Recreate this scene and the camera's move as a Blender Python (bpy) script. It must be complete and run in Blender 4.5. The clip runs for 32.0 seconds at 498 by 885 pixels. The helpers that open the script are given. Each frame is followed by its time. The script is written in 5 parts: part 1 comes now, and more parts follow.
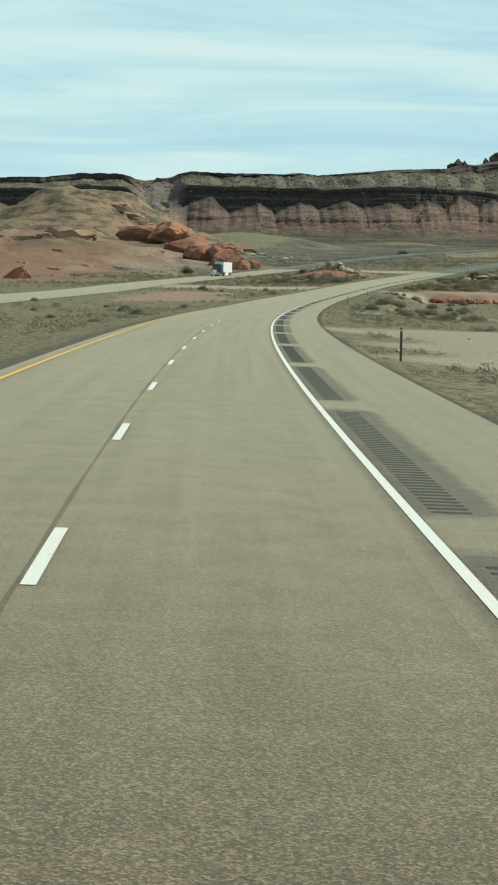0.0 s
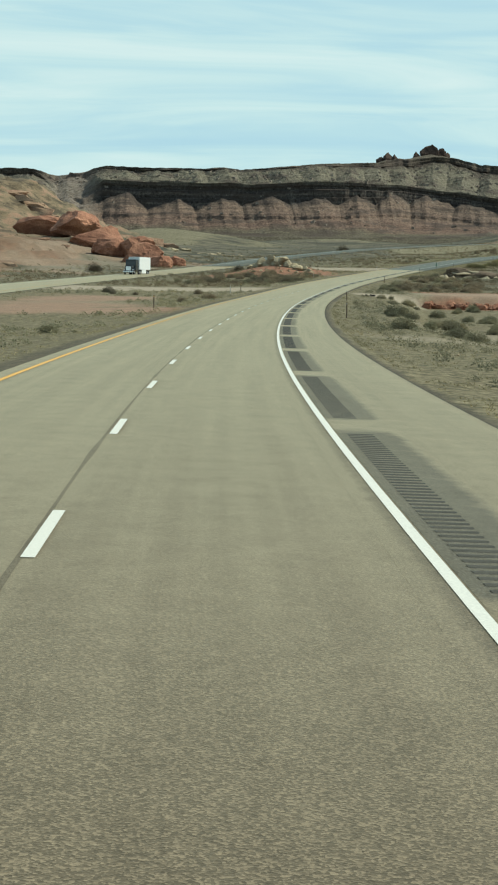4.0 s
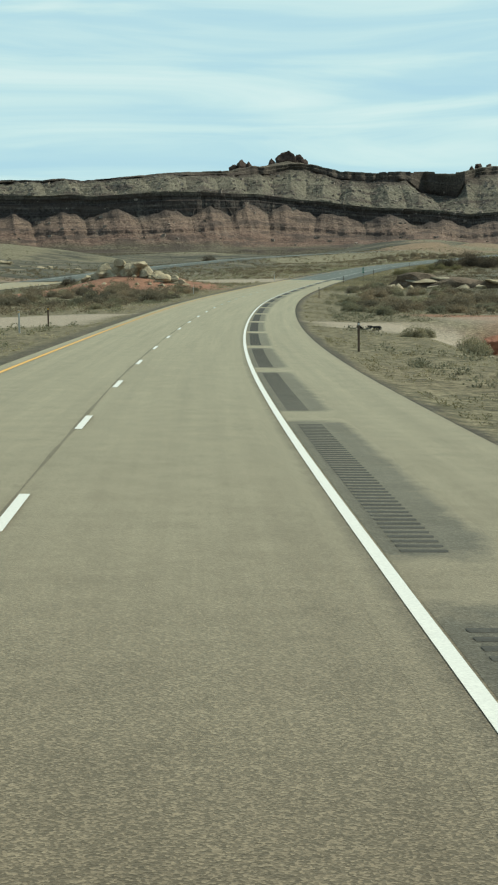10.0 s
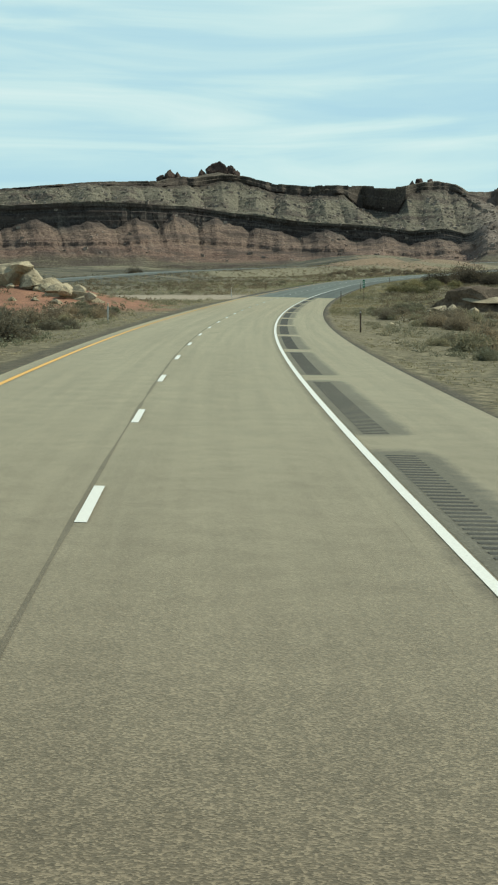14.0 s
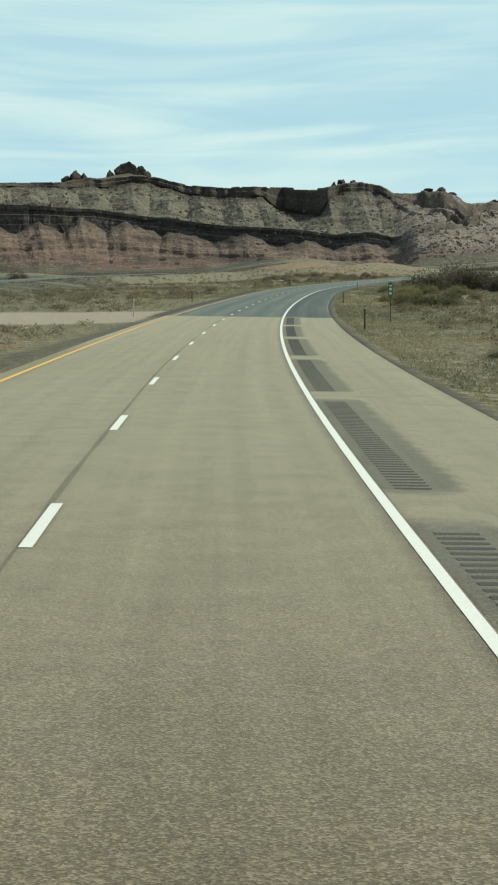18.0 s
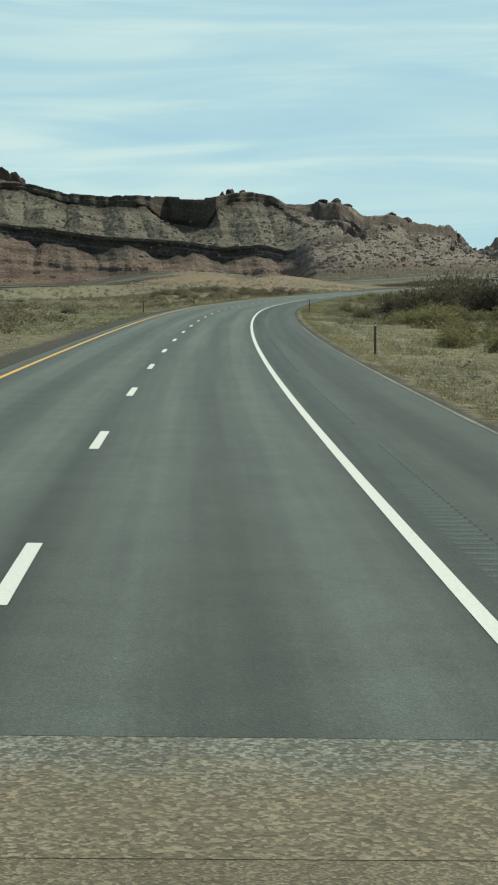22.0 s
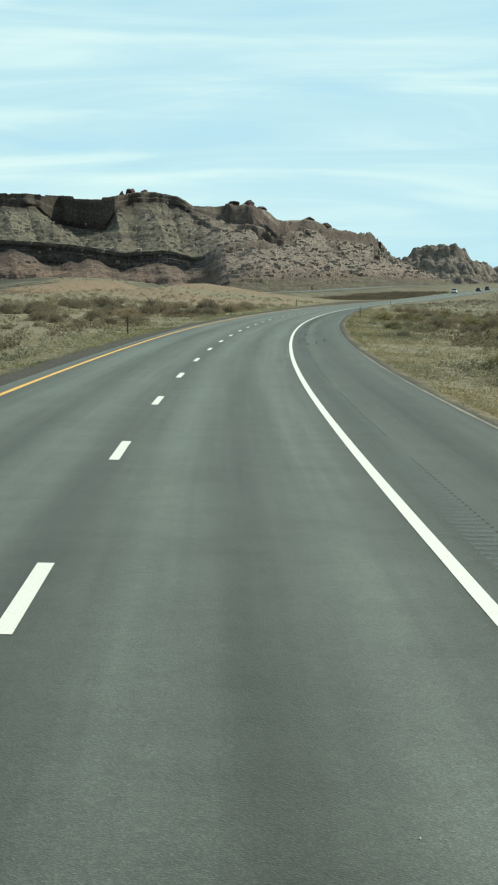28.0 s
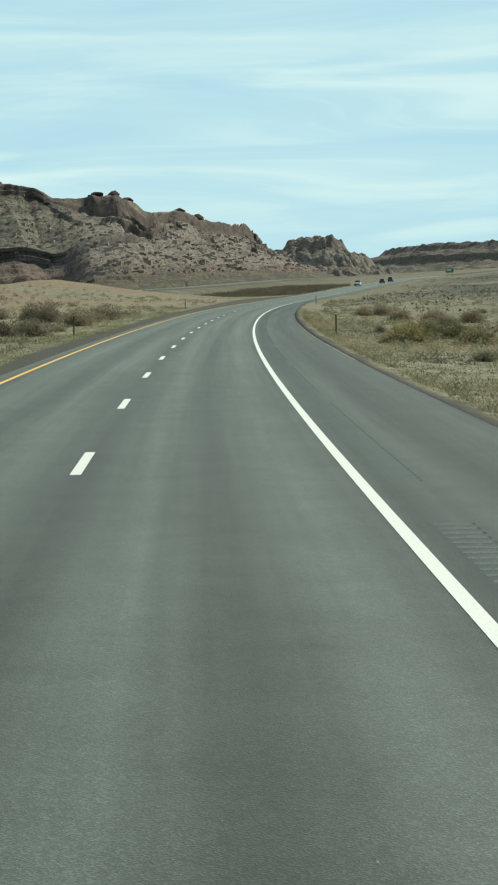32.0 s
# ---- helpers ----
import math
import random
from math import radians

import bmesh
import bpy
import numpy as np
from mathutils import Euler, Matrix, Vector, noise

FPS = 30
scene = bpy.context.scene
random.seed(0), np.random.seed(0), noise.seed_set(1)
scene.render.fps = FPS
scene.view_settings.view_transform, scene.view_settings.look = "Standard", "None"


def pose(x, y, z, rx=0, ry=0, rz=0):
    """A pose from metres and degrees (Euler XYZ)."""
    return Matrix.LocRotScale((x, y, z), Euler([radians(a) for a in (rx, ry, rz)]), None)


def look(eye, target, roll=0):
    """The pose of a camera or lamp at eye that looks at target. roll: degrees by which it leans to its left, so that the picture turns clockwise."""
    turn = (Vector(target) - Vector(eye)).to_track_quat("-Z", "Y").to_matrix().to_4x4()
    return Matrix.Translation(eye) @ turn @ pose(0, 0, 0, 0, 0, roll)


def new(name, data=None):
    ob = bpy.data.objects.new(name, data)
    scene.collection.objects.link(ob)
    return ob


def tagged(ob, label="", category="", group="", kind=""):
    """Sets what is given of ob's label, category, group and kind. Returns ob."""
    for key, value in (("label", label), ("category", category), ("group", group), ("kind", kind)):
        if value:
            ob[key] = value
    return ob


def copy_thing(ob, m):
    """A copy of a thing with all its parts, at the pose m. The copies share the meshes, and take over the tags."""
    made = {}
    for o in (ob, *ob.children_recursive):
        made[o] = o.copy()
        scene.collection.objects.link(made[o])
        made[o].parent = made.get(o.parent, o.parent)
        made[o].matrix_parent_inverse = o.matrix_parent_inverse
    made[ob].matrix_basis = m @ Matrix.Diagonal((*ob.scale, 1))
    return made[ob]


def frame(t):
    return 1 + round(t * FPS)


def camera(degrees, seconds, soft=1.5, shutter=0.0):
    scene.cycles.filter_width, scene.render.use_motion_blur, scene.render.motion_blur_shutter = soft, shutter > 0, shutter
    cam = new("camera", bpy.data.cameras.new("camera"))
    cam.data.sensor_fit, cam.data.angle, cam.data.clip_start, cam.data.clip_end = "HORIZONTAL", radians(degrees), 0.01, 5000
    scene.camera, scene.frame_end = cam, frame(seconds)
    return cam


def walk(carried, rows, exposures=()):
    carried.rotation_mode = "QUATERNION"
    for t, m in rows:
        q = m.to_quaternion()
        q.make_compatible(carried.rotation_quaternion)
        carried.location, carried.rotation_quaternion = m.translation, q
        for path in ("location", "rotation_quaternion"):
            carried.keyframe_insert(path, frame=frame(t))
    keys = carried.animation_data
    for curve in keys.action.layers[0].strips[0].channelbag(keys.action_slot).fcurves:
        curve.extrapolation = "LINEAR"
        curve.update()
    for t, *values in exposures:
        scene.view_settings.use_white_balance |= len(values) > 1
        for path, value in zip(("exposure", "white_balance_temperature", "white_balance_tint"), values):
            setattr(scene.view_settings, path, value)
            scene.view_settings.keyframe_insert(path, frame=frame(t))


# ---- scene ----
# ---- the road's line: the white edge line, by bend and rise along its length ----
BEND = [0.457, 0.457, 0.468, 0.678, 0.523, 0.42, 0.665, 0.505, 0.692, 0.603, 0.472, 0.41, 0.604, 0.723, 0.568, 0.445, 0.443, 0.473, 0.439, 0.382, 0.314, 0.248, 0.208, 0.182, 0.171, 0.173, 0.177, 0.178, 0.178, 0.178, 0.178, 0.178, 0.178, 0.178, 0.178]          # per km, every 60 m from -60 m
RISE = [-0.28, -0.3, -0.19, 0.18, -0.12, 0.4, 1.44, 0.79, 0.28, 2.06, 1.4, 0.05, 0.59, 1.01, 0.83, 0.19, 0.77, 0.61, -0.08, -1.18, 1.06, -0.22, -0.11, 0.08, 0.41, 0.07, -0.14, 0.18, 0.41, 0.43, 0.52, 0.61, 0.51, 0.37, 0.28, 0.18, 0.04, -0.16, -0.33, -0.4, -0.35, -0.29, -0.24, -0.2, -0.16, -0.14, -0.12, -0.1, -0.09, -0.08, -0.07, -0.07]
BANK = 0.0237            # cross fall, higher on the left
EYE = 2.390              # the camera's height over the road
LANE, YELLOW = 3.650, 7.303
DASH0, DASH_STEP, DASH_LEN = 12.745, 12.192, 3.048
SEAM = 545.6             # pale chip seal ends, dark asphalt begins

RUN = np.arange(-400.0, 7001.0, 5.0)


def summed(values):
    c = np.concatenate([[0.0], np.cumsum((values[1:] + values[:-1]) * 2.5)])
    return c - c[80]


bend = np.interp(RUN, -60 + 60 * np.arange(len(BEND)), BEND) / 1000
bend[RUN > 1560] = 0.0
bend[RUN < -60] = 0.0
rise = np.interp(RUN, -60 + 40 * np.arange(len(RISE)), RISE) / 10000
rise[RUN > 1560] = 0.0
rise[RUN < -60] = 0.0
HEAD = summed(bend)
ROAD_X, ROAD_Y, ROAD_Z = summed(np.sin(HEAD)), summed(np.cos(HEAD)), summed(summed(rise))


def spot(s, left, up=0.0):
    """World places at s metres along the edge line, left metres to its left, up metres over the road's surface."""
    s, left, up = np.broadcast_arrays(np.asarray(s, float), np.asarray(left, float), np.asarray(up, float))
    h = np.interp(s, RUN, HEAD)
    return np.stack([np.interp(s, RUN, ROAD_X) - left * np.cos(h), np.interp(s, RUN, ROAD_Y) + left * np.sin(h),
                     np.interp(s, RUN, ROAD_Z) + BANK * np.clip(left, -3.2, 7.8) + up], -1)


def heading(s):
    return float(np.interp(s, RUN, HEAD))


# ---- camera ----
cam = camera(17.204, 32.0, soft=2.1)
# seconds, metres along the road, metres left of the edge line, turn to the right, tilt and lean in degrees
RIDE = [
    (0.0, 0.00, 2.333, 1.953, -5.417, -1.00),
    (0.5, 12.48, 2.293, 2.610, -5.325, -0.82),
    (1.0, 24.82, 2.254, 3.134, -5.400, -0.41),
    (1.5, 36.99, 2.217, 3.547, -5.482, -0.36),
    (2.0, 48.96, 2.181, 3.781, -5.469, -0.46),
    (2.5, 60.79, 2.169, 3.892, -5.347, -0.36),
    (3.0, 72.53, 2.158, 4.096, -5.347, -0.43),
    (3.5, 84.27, 2.168, 4.369, -5.347, -0.59),
    (4.0, 96.09, 2.178, 4.719, -5.346, -0.74),
    (4.5, 108.07, 2.196, 5.155, -5.346, -0.81),
    (5.0, 120.31, 2.215, 5.617, -5.323, -0.54),
    (5.5, 132.55, 2.226, 6.116, -5.378, -0.39),
    (6.0, 144.55, 2.237, 6.519, -5.424, -0.33),
    (6.5, 156.44, 2.292, 6.996, -5.359, -0.63),
    (7.0, 168.37, 2.348, 7.446, -5.255, -0.60),
    (7.5, 180.39, 2.295, 7.845, -5.163, -0.09),
    (8.0, 192.57, 2.242, 8.346, -5.099, 0.02),
    (8.5, 204.71, 2.143, 8.872, -5.056, -0.07),
    (9.0, 216.61, 2.045, 9.345, -5.109, 0.10),
    (9.5, 228.42, 1.921, 9.667, -4.880, 0.30),
    (10.0, 240.32, 1.797, 9.846, -4.669, 0.76),
    (10.5, 252.24, 1.765, 9.911, -4.814, 0.72),
    (11.0, 264.12, 1.734, 9.891, -4.780, 0.78),
    (11.5, 276.06, 1.860, 10.004, -4.727, 0.54),
    (12.0, 288.13, 1.986, 10.115, -4.649, 0.23),
    (12.5, 300.36, 2.161, 10.472, -4.401, -0.18),
    (13.0, 312.74, 2.336, 10.941, -4.322, 0.02),
    (13.5, 325.17, 2.406, 11.670, -4.302, -0.14),
    (14.0, 337.57, 2.475, 12.523, -4.054, 0.06),
    (14.5, 349.97, 2.316, 13.337, -4.056, 0.51),
    (15.0, 362.41, 2.157, 14.092, -4.181, 1.08),
    (15.5, 374.89, 2.025, 14.470, -4.064, 1.04),
    (16.0, 387.43, 1.893, 14.801, -4.028, 0.98),
    (16.5, 399.95, 1.881, 14.837, -3.950, 0.86),
    (17.0, 412.40, 1.869, 14.843, -3.871, 0.74),
    (17.5, 424.70, 1.918, 15.083, -3.835, 0.68),
    (18.0, 436.75, 1.966, 15.511, -3.787, 0.50),
    (18.5, 448.84, 2.068, 15.974, -3.749, 0.60),
    (19.0, 461.21, 2.169, 16.407, -3.649, 0.35),
    (19.5, 473.81, 2.224, 16.855, -3.549, 0.54),
    (20.0, 486.58, 2.278, 17.349, -3.484, 0.62),
    (20.5, 499.35, 2.326, 17.956, -3.536, 0.42),
    (21.0, 511.93, 2.374, 18.555, -3.438, 0.13),
    (21.5, 524.41, 2.309, 19.070, -3.325, 0.11),
    (22.0, 536.87, 2.244, 19.619, -3.263, 0.26),
    (22.5, 549.21, 2.154, 20.089, -3.399, 0.15),
    (23.0, 561.32, 2.064, 20.486, -3.302, 0.03),
    (23.5, 573.33, 2.009, 20.820, -3.196, 0.12),
    (24.0, 585.35, 1.954, 20.930, -3.121, 0.15),
    (24.5, 597.49, 1.935, 20.909, -3.052, 0.08),
    (25.0, 609.82, 1.917, 21.048, -3.062, 0.04),
    (25.5, 622.27, 1.928, 21.332, -3.083, -0.04),
    (26.0, 634.78, 1.939, 21.689, -3.105, -0.12),
    (26.5, 647.27, 2.016, 22.052, -3.115, -0.15),
    (27.0, 659.65, 2.093, 22.392, -3.070, -0.30),
    (27.5, 671.94, 2.165, 22.734, -2.919, -0.38),
    (28.0, 684.17, 2.237, 23.102, -2.880, -0.15),
    (28.5, 696.42, 2.322, 23.465, -3.014, -0.11),
    (29.0, 708.79, 2.406, 23.908, -3.108, 0.27),
    (29.5, 721.13, 2.474, 24.466, -3.202, 0.35),
    (30.0, 733.30, 2.541, 25.189, -3.097, 0.23),
    (30.5, 745.48, 2.488, 25.974, -3.116, 0.35),
    (31.0, 757.86, 2.434, 26.616, -2.992, 0.43),
    (31.5, 770.57, 2.285, 27.112, -2.928, 1.05),
    (32.0, 783.76, 2.136, 27.506, -3.023, 1.48)
]


def ride_pose(s, left, turn, tilt, lean):
    x, y, z = spot(s, left, EYE)
    return pose(x, y, z, 90 + tilt, 0, -turn) @ pose(0, 0, 0, 0, 0, -lean)


walk(cam, [(t, ride_pose(*rest)) for t, *rest in RIDE], [(0, -0.1, 6450, -4), (21.0, -0.1, 6450, -4), (22.0, -0.2, 6450, -4), (22.8, -0.04, 6450, -4), (24.0, 0.08, 6450, -4), (30, 0.04, 6450, -4), (32, -0.03, 6450, -4)])

# ---- sky and sun ----
SUN_TURN, SUN_HIGH = 72.0, 46.0       # degrees right of north (+y), degrees up
world = bpy.data.worlds.new("sky")
scene.world = world
world.use_nodes = True
nt = world.node_tree
nt.nodes.clear()


def node(tree, kind, **values):
    n = tree.nodes.new(kind)
    for key, value in values.items():
        if key in n.inputs:
            n.inputs[key].default_value = value
        else:
            setattr(n, key, value)
    return n


def ramp(tree, source, stops):
    r = tree.nodes.new("ShaderNodeValToRGB")
    e = r.color_ramp.elements
    while len(e) < len(stops):
        e.new(0.5)
    for k, (at, colour) in enumerate(stops):
        e[k].position = at
        e[k].color = (*colour, 1) if len(colour) == 3 else colour
    tree.links.new(source, r.inputs[0])
    return r.outputs[0]


sky = node(nt, "ShaderNodeTexSky", sky_type="NISHITA", sun_disc=False, sun_elevation=radians(SUN_HIGH), sun_rotation=radians(SUN_TURN),
           air_density=1.0, dust_density=0.6, ozone_density=1.2)
coord = node(nt, "ShaderNodeTexCoord")
# thin streaks of high cloud: noise on the sky's dome, drawn out along the horizon
stretch = node(nt, "ShaderNodeMapping")
stretch.inputs["Scale"].default_value = (2.4, 2.4, 24.0)
stretch.inputs["Rotation"].default_value = (radians(1.2), radians(-1.0), 0)
nt.links.new(coord.outputs["Generated"], stretch.inputs[0])
streak = node(nt, "ShaderNodeTexNoise", Scale=1.7, Detail=7.0, Roughness=0.52, Distortion=0.9)
nt.links.new(stretch.outputs[0], streak.inputs["Vector"])
veil = ramp(nt, streak.outputs["Fac"], [(0.32, (5.2, 7.4, 9.0)), (0.45, (5.8, 7.9, 9.1)), (0.56, (6.8, 8.6, 9.3)), (0.72, (8.1, 9.3, 9.7))])
# the veil thins out overhead
height = node(nt, "ShaderNodeSeparateXYZ")
nt.links.new(coord.outputs["Generated"], height.inputs[0])
cover = ramp(nt, height.outputs["Z"], [(0.0, (0.96, 0.96, 0.96)), (0.2, (0.92, 0.92, 0.92)), (0.5, (0.25, 0.25, 0.25)), (1.0, (0.15, 0.15, 0.15))])
cloud = node(nt, "ShaderNodeMix", data_type="RGBA")
nt.links.new(veil, cloud.inputs["B"])
nt.links.new(cover, cloud.inputs["Factor"])
nt.links.new(sky.outputs[0], cloud.inputs["A"])
back = node(nt, "ShaderNodeBackground", Strength=0.1)
nt.links.new(cloud.outputs["Result"], back.inputs[0])
nt.links.new(back.outputs[0], node(nt, "ShaderNodeOutputWorld").inputs[0])
sun = new("sun", bpy.data.lights.new("sun", "SUN"))
sun.data.energy, sun.data.angle, sun.data.color = 4.8, radians(0.55), (1.0, 0.95, 0.86)
sun.matrix_world = look((0, 0, 300), (-math.sin(radians(SUN_TURN)) * 10, -math.cos(radians(SUN_TURN)) * 10, 300 - math.tan(radians(SUN_HIGH)) * 10))


# ---- materials ----
def material(name, rough=0.9, metal=0.0, spec=0.3):
    m = bpy.data.materials.new(name)
    m.use_nodes = True
    b = m.node_tree.nodes["Principled BSDF"]
    b.inputs["Roughness"].default_value, b.inputs["Metallic"].default_value = rough, metal
    b.inputs["Specular IOR Level"].default_value = spec
    return m, m.node_tree, b


def noise_at(tree, scale, detail=4.0, rough=0.55, stretch=None, where=None):
    if where is None:
        where = node(tree, "ShaderNodeNewGeometry").outputs["Position"]
    if stretch:
        mp = node(tree, "ShaderNodeMapping")
        mp.inputs["Scale"].default_value = stretch
        tree.links.new(where, mp.inputs[0])
        where = mp.outputs[0]
    n = node(tree, "ShaderNodeTexNoise", Scale=scale, Detail=detail, Roughness=rough)
    tree.links.new(where, n.inputs["Vector"])
    return n.outputs["Fac"]


def mixed(tree, a, b, factor, blend="MIX"):
    m = node(tree, "ShaderNodeMix", data_type="RGBA", blend_type=blend)
    for key, value in (("A", a), ("B", b)):
        if isinstance(value, tuple):
            m.inputs[key].default_value = (*value, 1)
        else:
            tree.links.new(value, m.inputs[key])
    if isinstance(factor, float):
        m.inputs["Factor"].default_value = factor
    else:
        tree.links.new(factor, m.inputs["Factor"])
    return m.outputs["Result"]


def bumped(tree, shader, height, strength, distance):
    b = node(tree, "ShaderNodeBump", Strength=strength, Distance=distance)
    tree.links.new(height, b.inputs["Height"])
    tree.links.new(b.outputs[0], shader.inputs["Normal"])


def attribute(tree, name):
    return node(tree, "ShaderNodeAttribute", attribute_name=name).outputs["Fac"]


def rough_stuff(name, dark, light, scale, fine, bump=0.4, distance=0.05, rough=0.92, spec=0.2, vary=0.0):
    """A weathered surface: broad patches between two colours, fine grain and relief. vary: how far whole pieces differ."""
    m, t, b = material(name, rough, 0, spec)
    broad = ramp(t, noise_at(t, scale, 6), [(0.32, dark), (0.68, light)])
    grain = noise_at(t, fine, 5, 0.65)
    c = mixed(t, broad, ramp(t, grain, [(0.3, (0.55, 0.55, 0.55)), (0.7, (1.3, 1.3, 1.3))]), 0.8, "MULTIPLY")
    if vary:
        r = node(t, "ShaderNodeObjectInfo").outputs["Random"]
        c = mixed(t, c, ramp(t, r, [(0, (1 - vary, 1 - vary, 1 - vary)), (1, (1 + vary, 1 + vary * 0.9, 1 + vary * 0.7))]), 1.0, "MULTIPLY")
    t.links.new(c, b.inputs["Base Color"])
    bumped(t, b, grain, bump, distance)
    return m


def plain(name, colour, rough=0.5, metal=0.0, spec=0.4, fine=25.0, amount=0.25):
    m, t, b = material(name, rough, metal, spec)
    n = noise_at(t, fine, 4, 0.6)
    t.links.new(mixed(t, colour, ramp(t, n, [(0.3, (0.6, 0.6, 0.6)), (0.7, (1.2, 1.2, 1.2))]), amount, "MULTIPLY"), b.inputs["Base Color"])
    return m


# ---- tools for shapes ----
def lattice(ix, iy, seed):
    n = (ix.astype(np.int64) * 374761393 + iy.astype(np.int64) * 668265263 + seed * 1442695041) & 0x7FFFFFFF
    n = ((n ^ (n >> 13)) * 1274126177) & 0x7FFFFFFF
    n = ((n ^ (n >> 16)) * 974711) & 0x7FFFFFFF
    return (n & 0xFFFF) / 65535.0


def waves(x, y, seed=0):
    """Smooth noise from 0 to 1."""
    x, y = np.asarray(x, float), np.asarray(y, float)
    ix, iy = np.floor(x), np.floor(y)
    u, v = x - ix, y - iy
    u, v = u * u * (3 - 2 * u), v * v * (3 - 2 * v)
    a, b = lattice(ix, iy, seed), lattice(ix + 1, iy, seed)
    c, d = lattice(ix, iy + 1, seed), lattice(ix + 1, iy + 1, seed)
    return (a * (1 - u) + b * u) * (1 - v) + (c * (1 - u) + d * u) * v


def fractal(x, y, octaves=5, seed=0, gain=0.5):
    total, size, norm = 0.0, 1.0, 0.0
    for k in range(octaves):
        total = total + size * waves(np.asarray(x) * 2 ** k + 17.3 * k, np.asarray(y) * 2 ** k - 9.1 * k, seed + k)
        norm += size
        size *= gain
    return total / norm


def bumps(x, y, seed=0):
    """Boulder-like bumps: 1 in the middle of each cell, 0 between cells, each cell of its own height."""
    x, y = np.asarray(x, float), np.asarray(y, float)
    best, high = np.full(x.shape, 9.0), np.zeros(x.shape)
    for dx in (-1, 0, 1):
        for dy in (-1, 0, 1):
            cx, cy = np.floor(x) + dx, np.floor(y) + dy
            d = np.hypot(cx + lattice(cx, cy, seed) - x, cy + lattice(cx, cy, seed + 7) - y)
            near = d < best
            high = np.where(near, lattice(cx, cy, seed + 13), high)
            best = np.minimum(best, d)
    return np.clip(1 - best * 1.5, 0, 1) ** 0.6 * high


def mesh_of(name, verts, faces, mat=None, smooth=False, **attributes):
    me = bpy.data.meshes.new(name)
    me.from_pydata(np.asarray(verts).reshape(-1, 3).tolist(), [], np.asarray(faces).tolist() if isinstance(faces, np.ndarray) else faces)
    if mat:
        me.materials.append(mat)
    for key, value in attributes.items():
        me.attributes.new(key, "FLOAT", "POINT").data.foreach_set("value", np.asarray(value, np.float32).ravel())
    if smooth:
        me.polygons.foreach_set("use_smooth", [True] * len(me.polygons))
    me.update()
    return me


def quads(rows, cols):
    i = np.arange(rows - 1)[:, None] * cols + np.arange(cols - 1)[None]
    return np.stack([i, i + 1, i + cols + 1, i + cols], -1).reshape(-1, 4)


def part(name, bm, mat, parent, label="", smooth=False, m=None):
    """Links a bmesh, or a mesh, as one object under a thing or a part."""
    if isinstance(bm, bmesh.types.BMesh):
        me = bpy.data.meshes.new(name)
        bm.to_mesh(me)
        bm.free()
        me.materials.append(mat)
        if smooth:
            me.polygons.foreach_set("use_smooth", [True] * len(me.polygons))
    else:
        me = bm
    ob = new(name, me)
    ob.parent = parent
    if m is not None:
        ob.matrix_basis = m
    if label:
        ob["label"] = label
    return ob


def box(bm, size, at=(0, 0, 0), bevel=0.0, turn=None):
    m = Matrix.Translation(at) @ (turn or Matrix()) @ Matrix.Diagonal((*size, 1))
    made = bmesh.ops.create_cube(bm, size=1, matrix=m)["verts"]
    if bevel:
        edges = list({e for v in made for e in v.link_edges})
        bmesh.ops.bevel(bm, geom=edges, offset=bevel, segments=2, affect="EDGES", profile=0.6)
    return bm


def tube(bm, r1, r2, a, b, sides=10):
    a, b = Vector(a), Vector(b)
    m = Matrix.Translation((a + b) / 2) @ (b - a).to_track_quat("Z", "Y").to_matrix().to_4x4()
    bmesh.ops.create_cone(bm, cap_ends=True, segments=sides, radius1=r1, radius2=r2, depth=(b - a).length, matrix=m)
    return bm


def sweep(name, s0, s1, step, lefts, ups, mat, thick=0.0, smooth=True):
    """A strip along the road between two places, with a profile across; attributes lat and run serve the materials."""
    s = np.linspace(s0, s1, max(2, int(round((s1 - s0) / step)) + 1))
    lefts, ups = np.asarray(lefts, float), np.asarray(ups, float)
    if thick:
        lefts = np.concatenate([[lefts[0]], lefts, [lefts[-1]]])
        ups = np.concatenate([[ups[0] - thick], ups, [ups[-1] - thick]])
    v = spot(s[:, None], lefts[None], ups[None])
    f = quads(len(s), len(lefts))[:, ::-1]
    return mesh_of(name, v, f[:, ::-1] if lefts[0] > lefts[-1] else f, mat, smooth, lat=np.broadcast_to(lefts, v.shape[:2]), run=np.broadcast_to(s[:, None], v.shape[:2]))


def stand(s, left, up=0.0, turn=0.0, lean=0.0):
    x, y, z = spot(s, left, 0)
    return pose(x, y, ground_high(s, left) + up, lean, 0, -math.degrees(heading(s)) + turn)


# ---- the lie of the land ----
def hump(s, left, s0, l0, ws, wl, high):
    return high * np.exp(-((s - s0) / ws) ** 2 - ((left - l0) / wl) ** 2)


OTHER_S = [-400, 60, 177, 283, 350, 430, 530, 600, 700, 800, 900, 1050, 1250, 1700]
OTHER_L = [20, 31, 38, 44, 49, 52, 55, 60, 66, 70, 68, 60, 52, 48]
OTHER_Z = [0, 0, 0, 0, 0, 0, 0.1, 0.4, 1.0, 2.0, 2.6, 2.6, 2.0, 1.5]


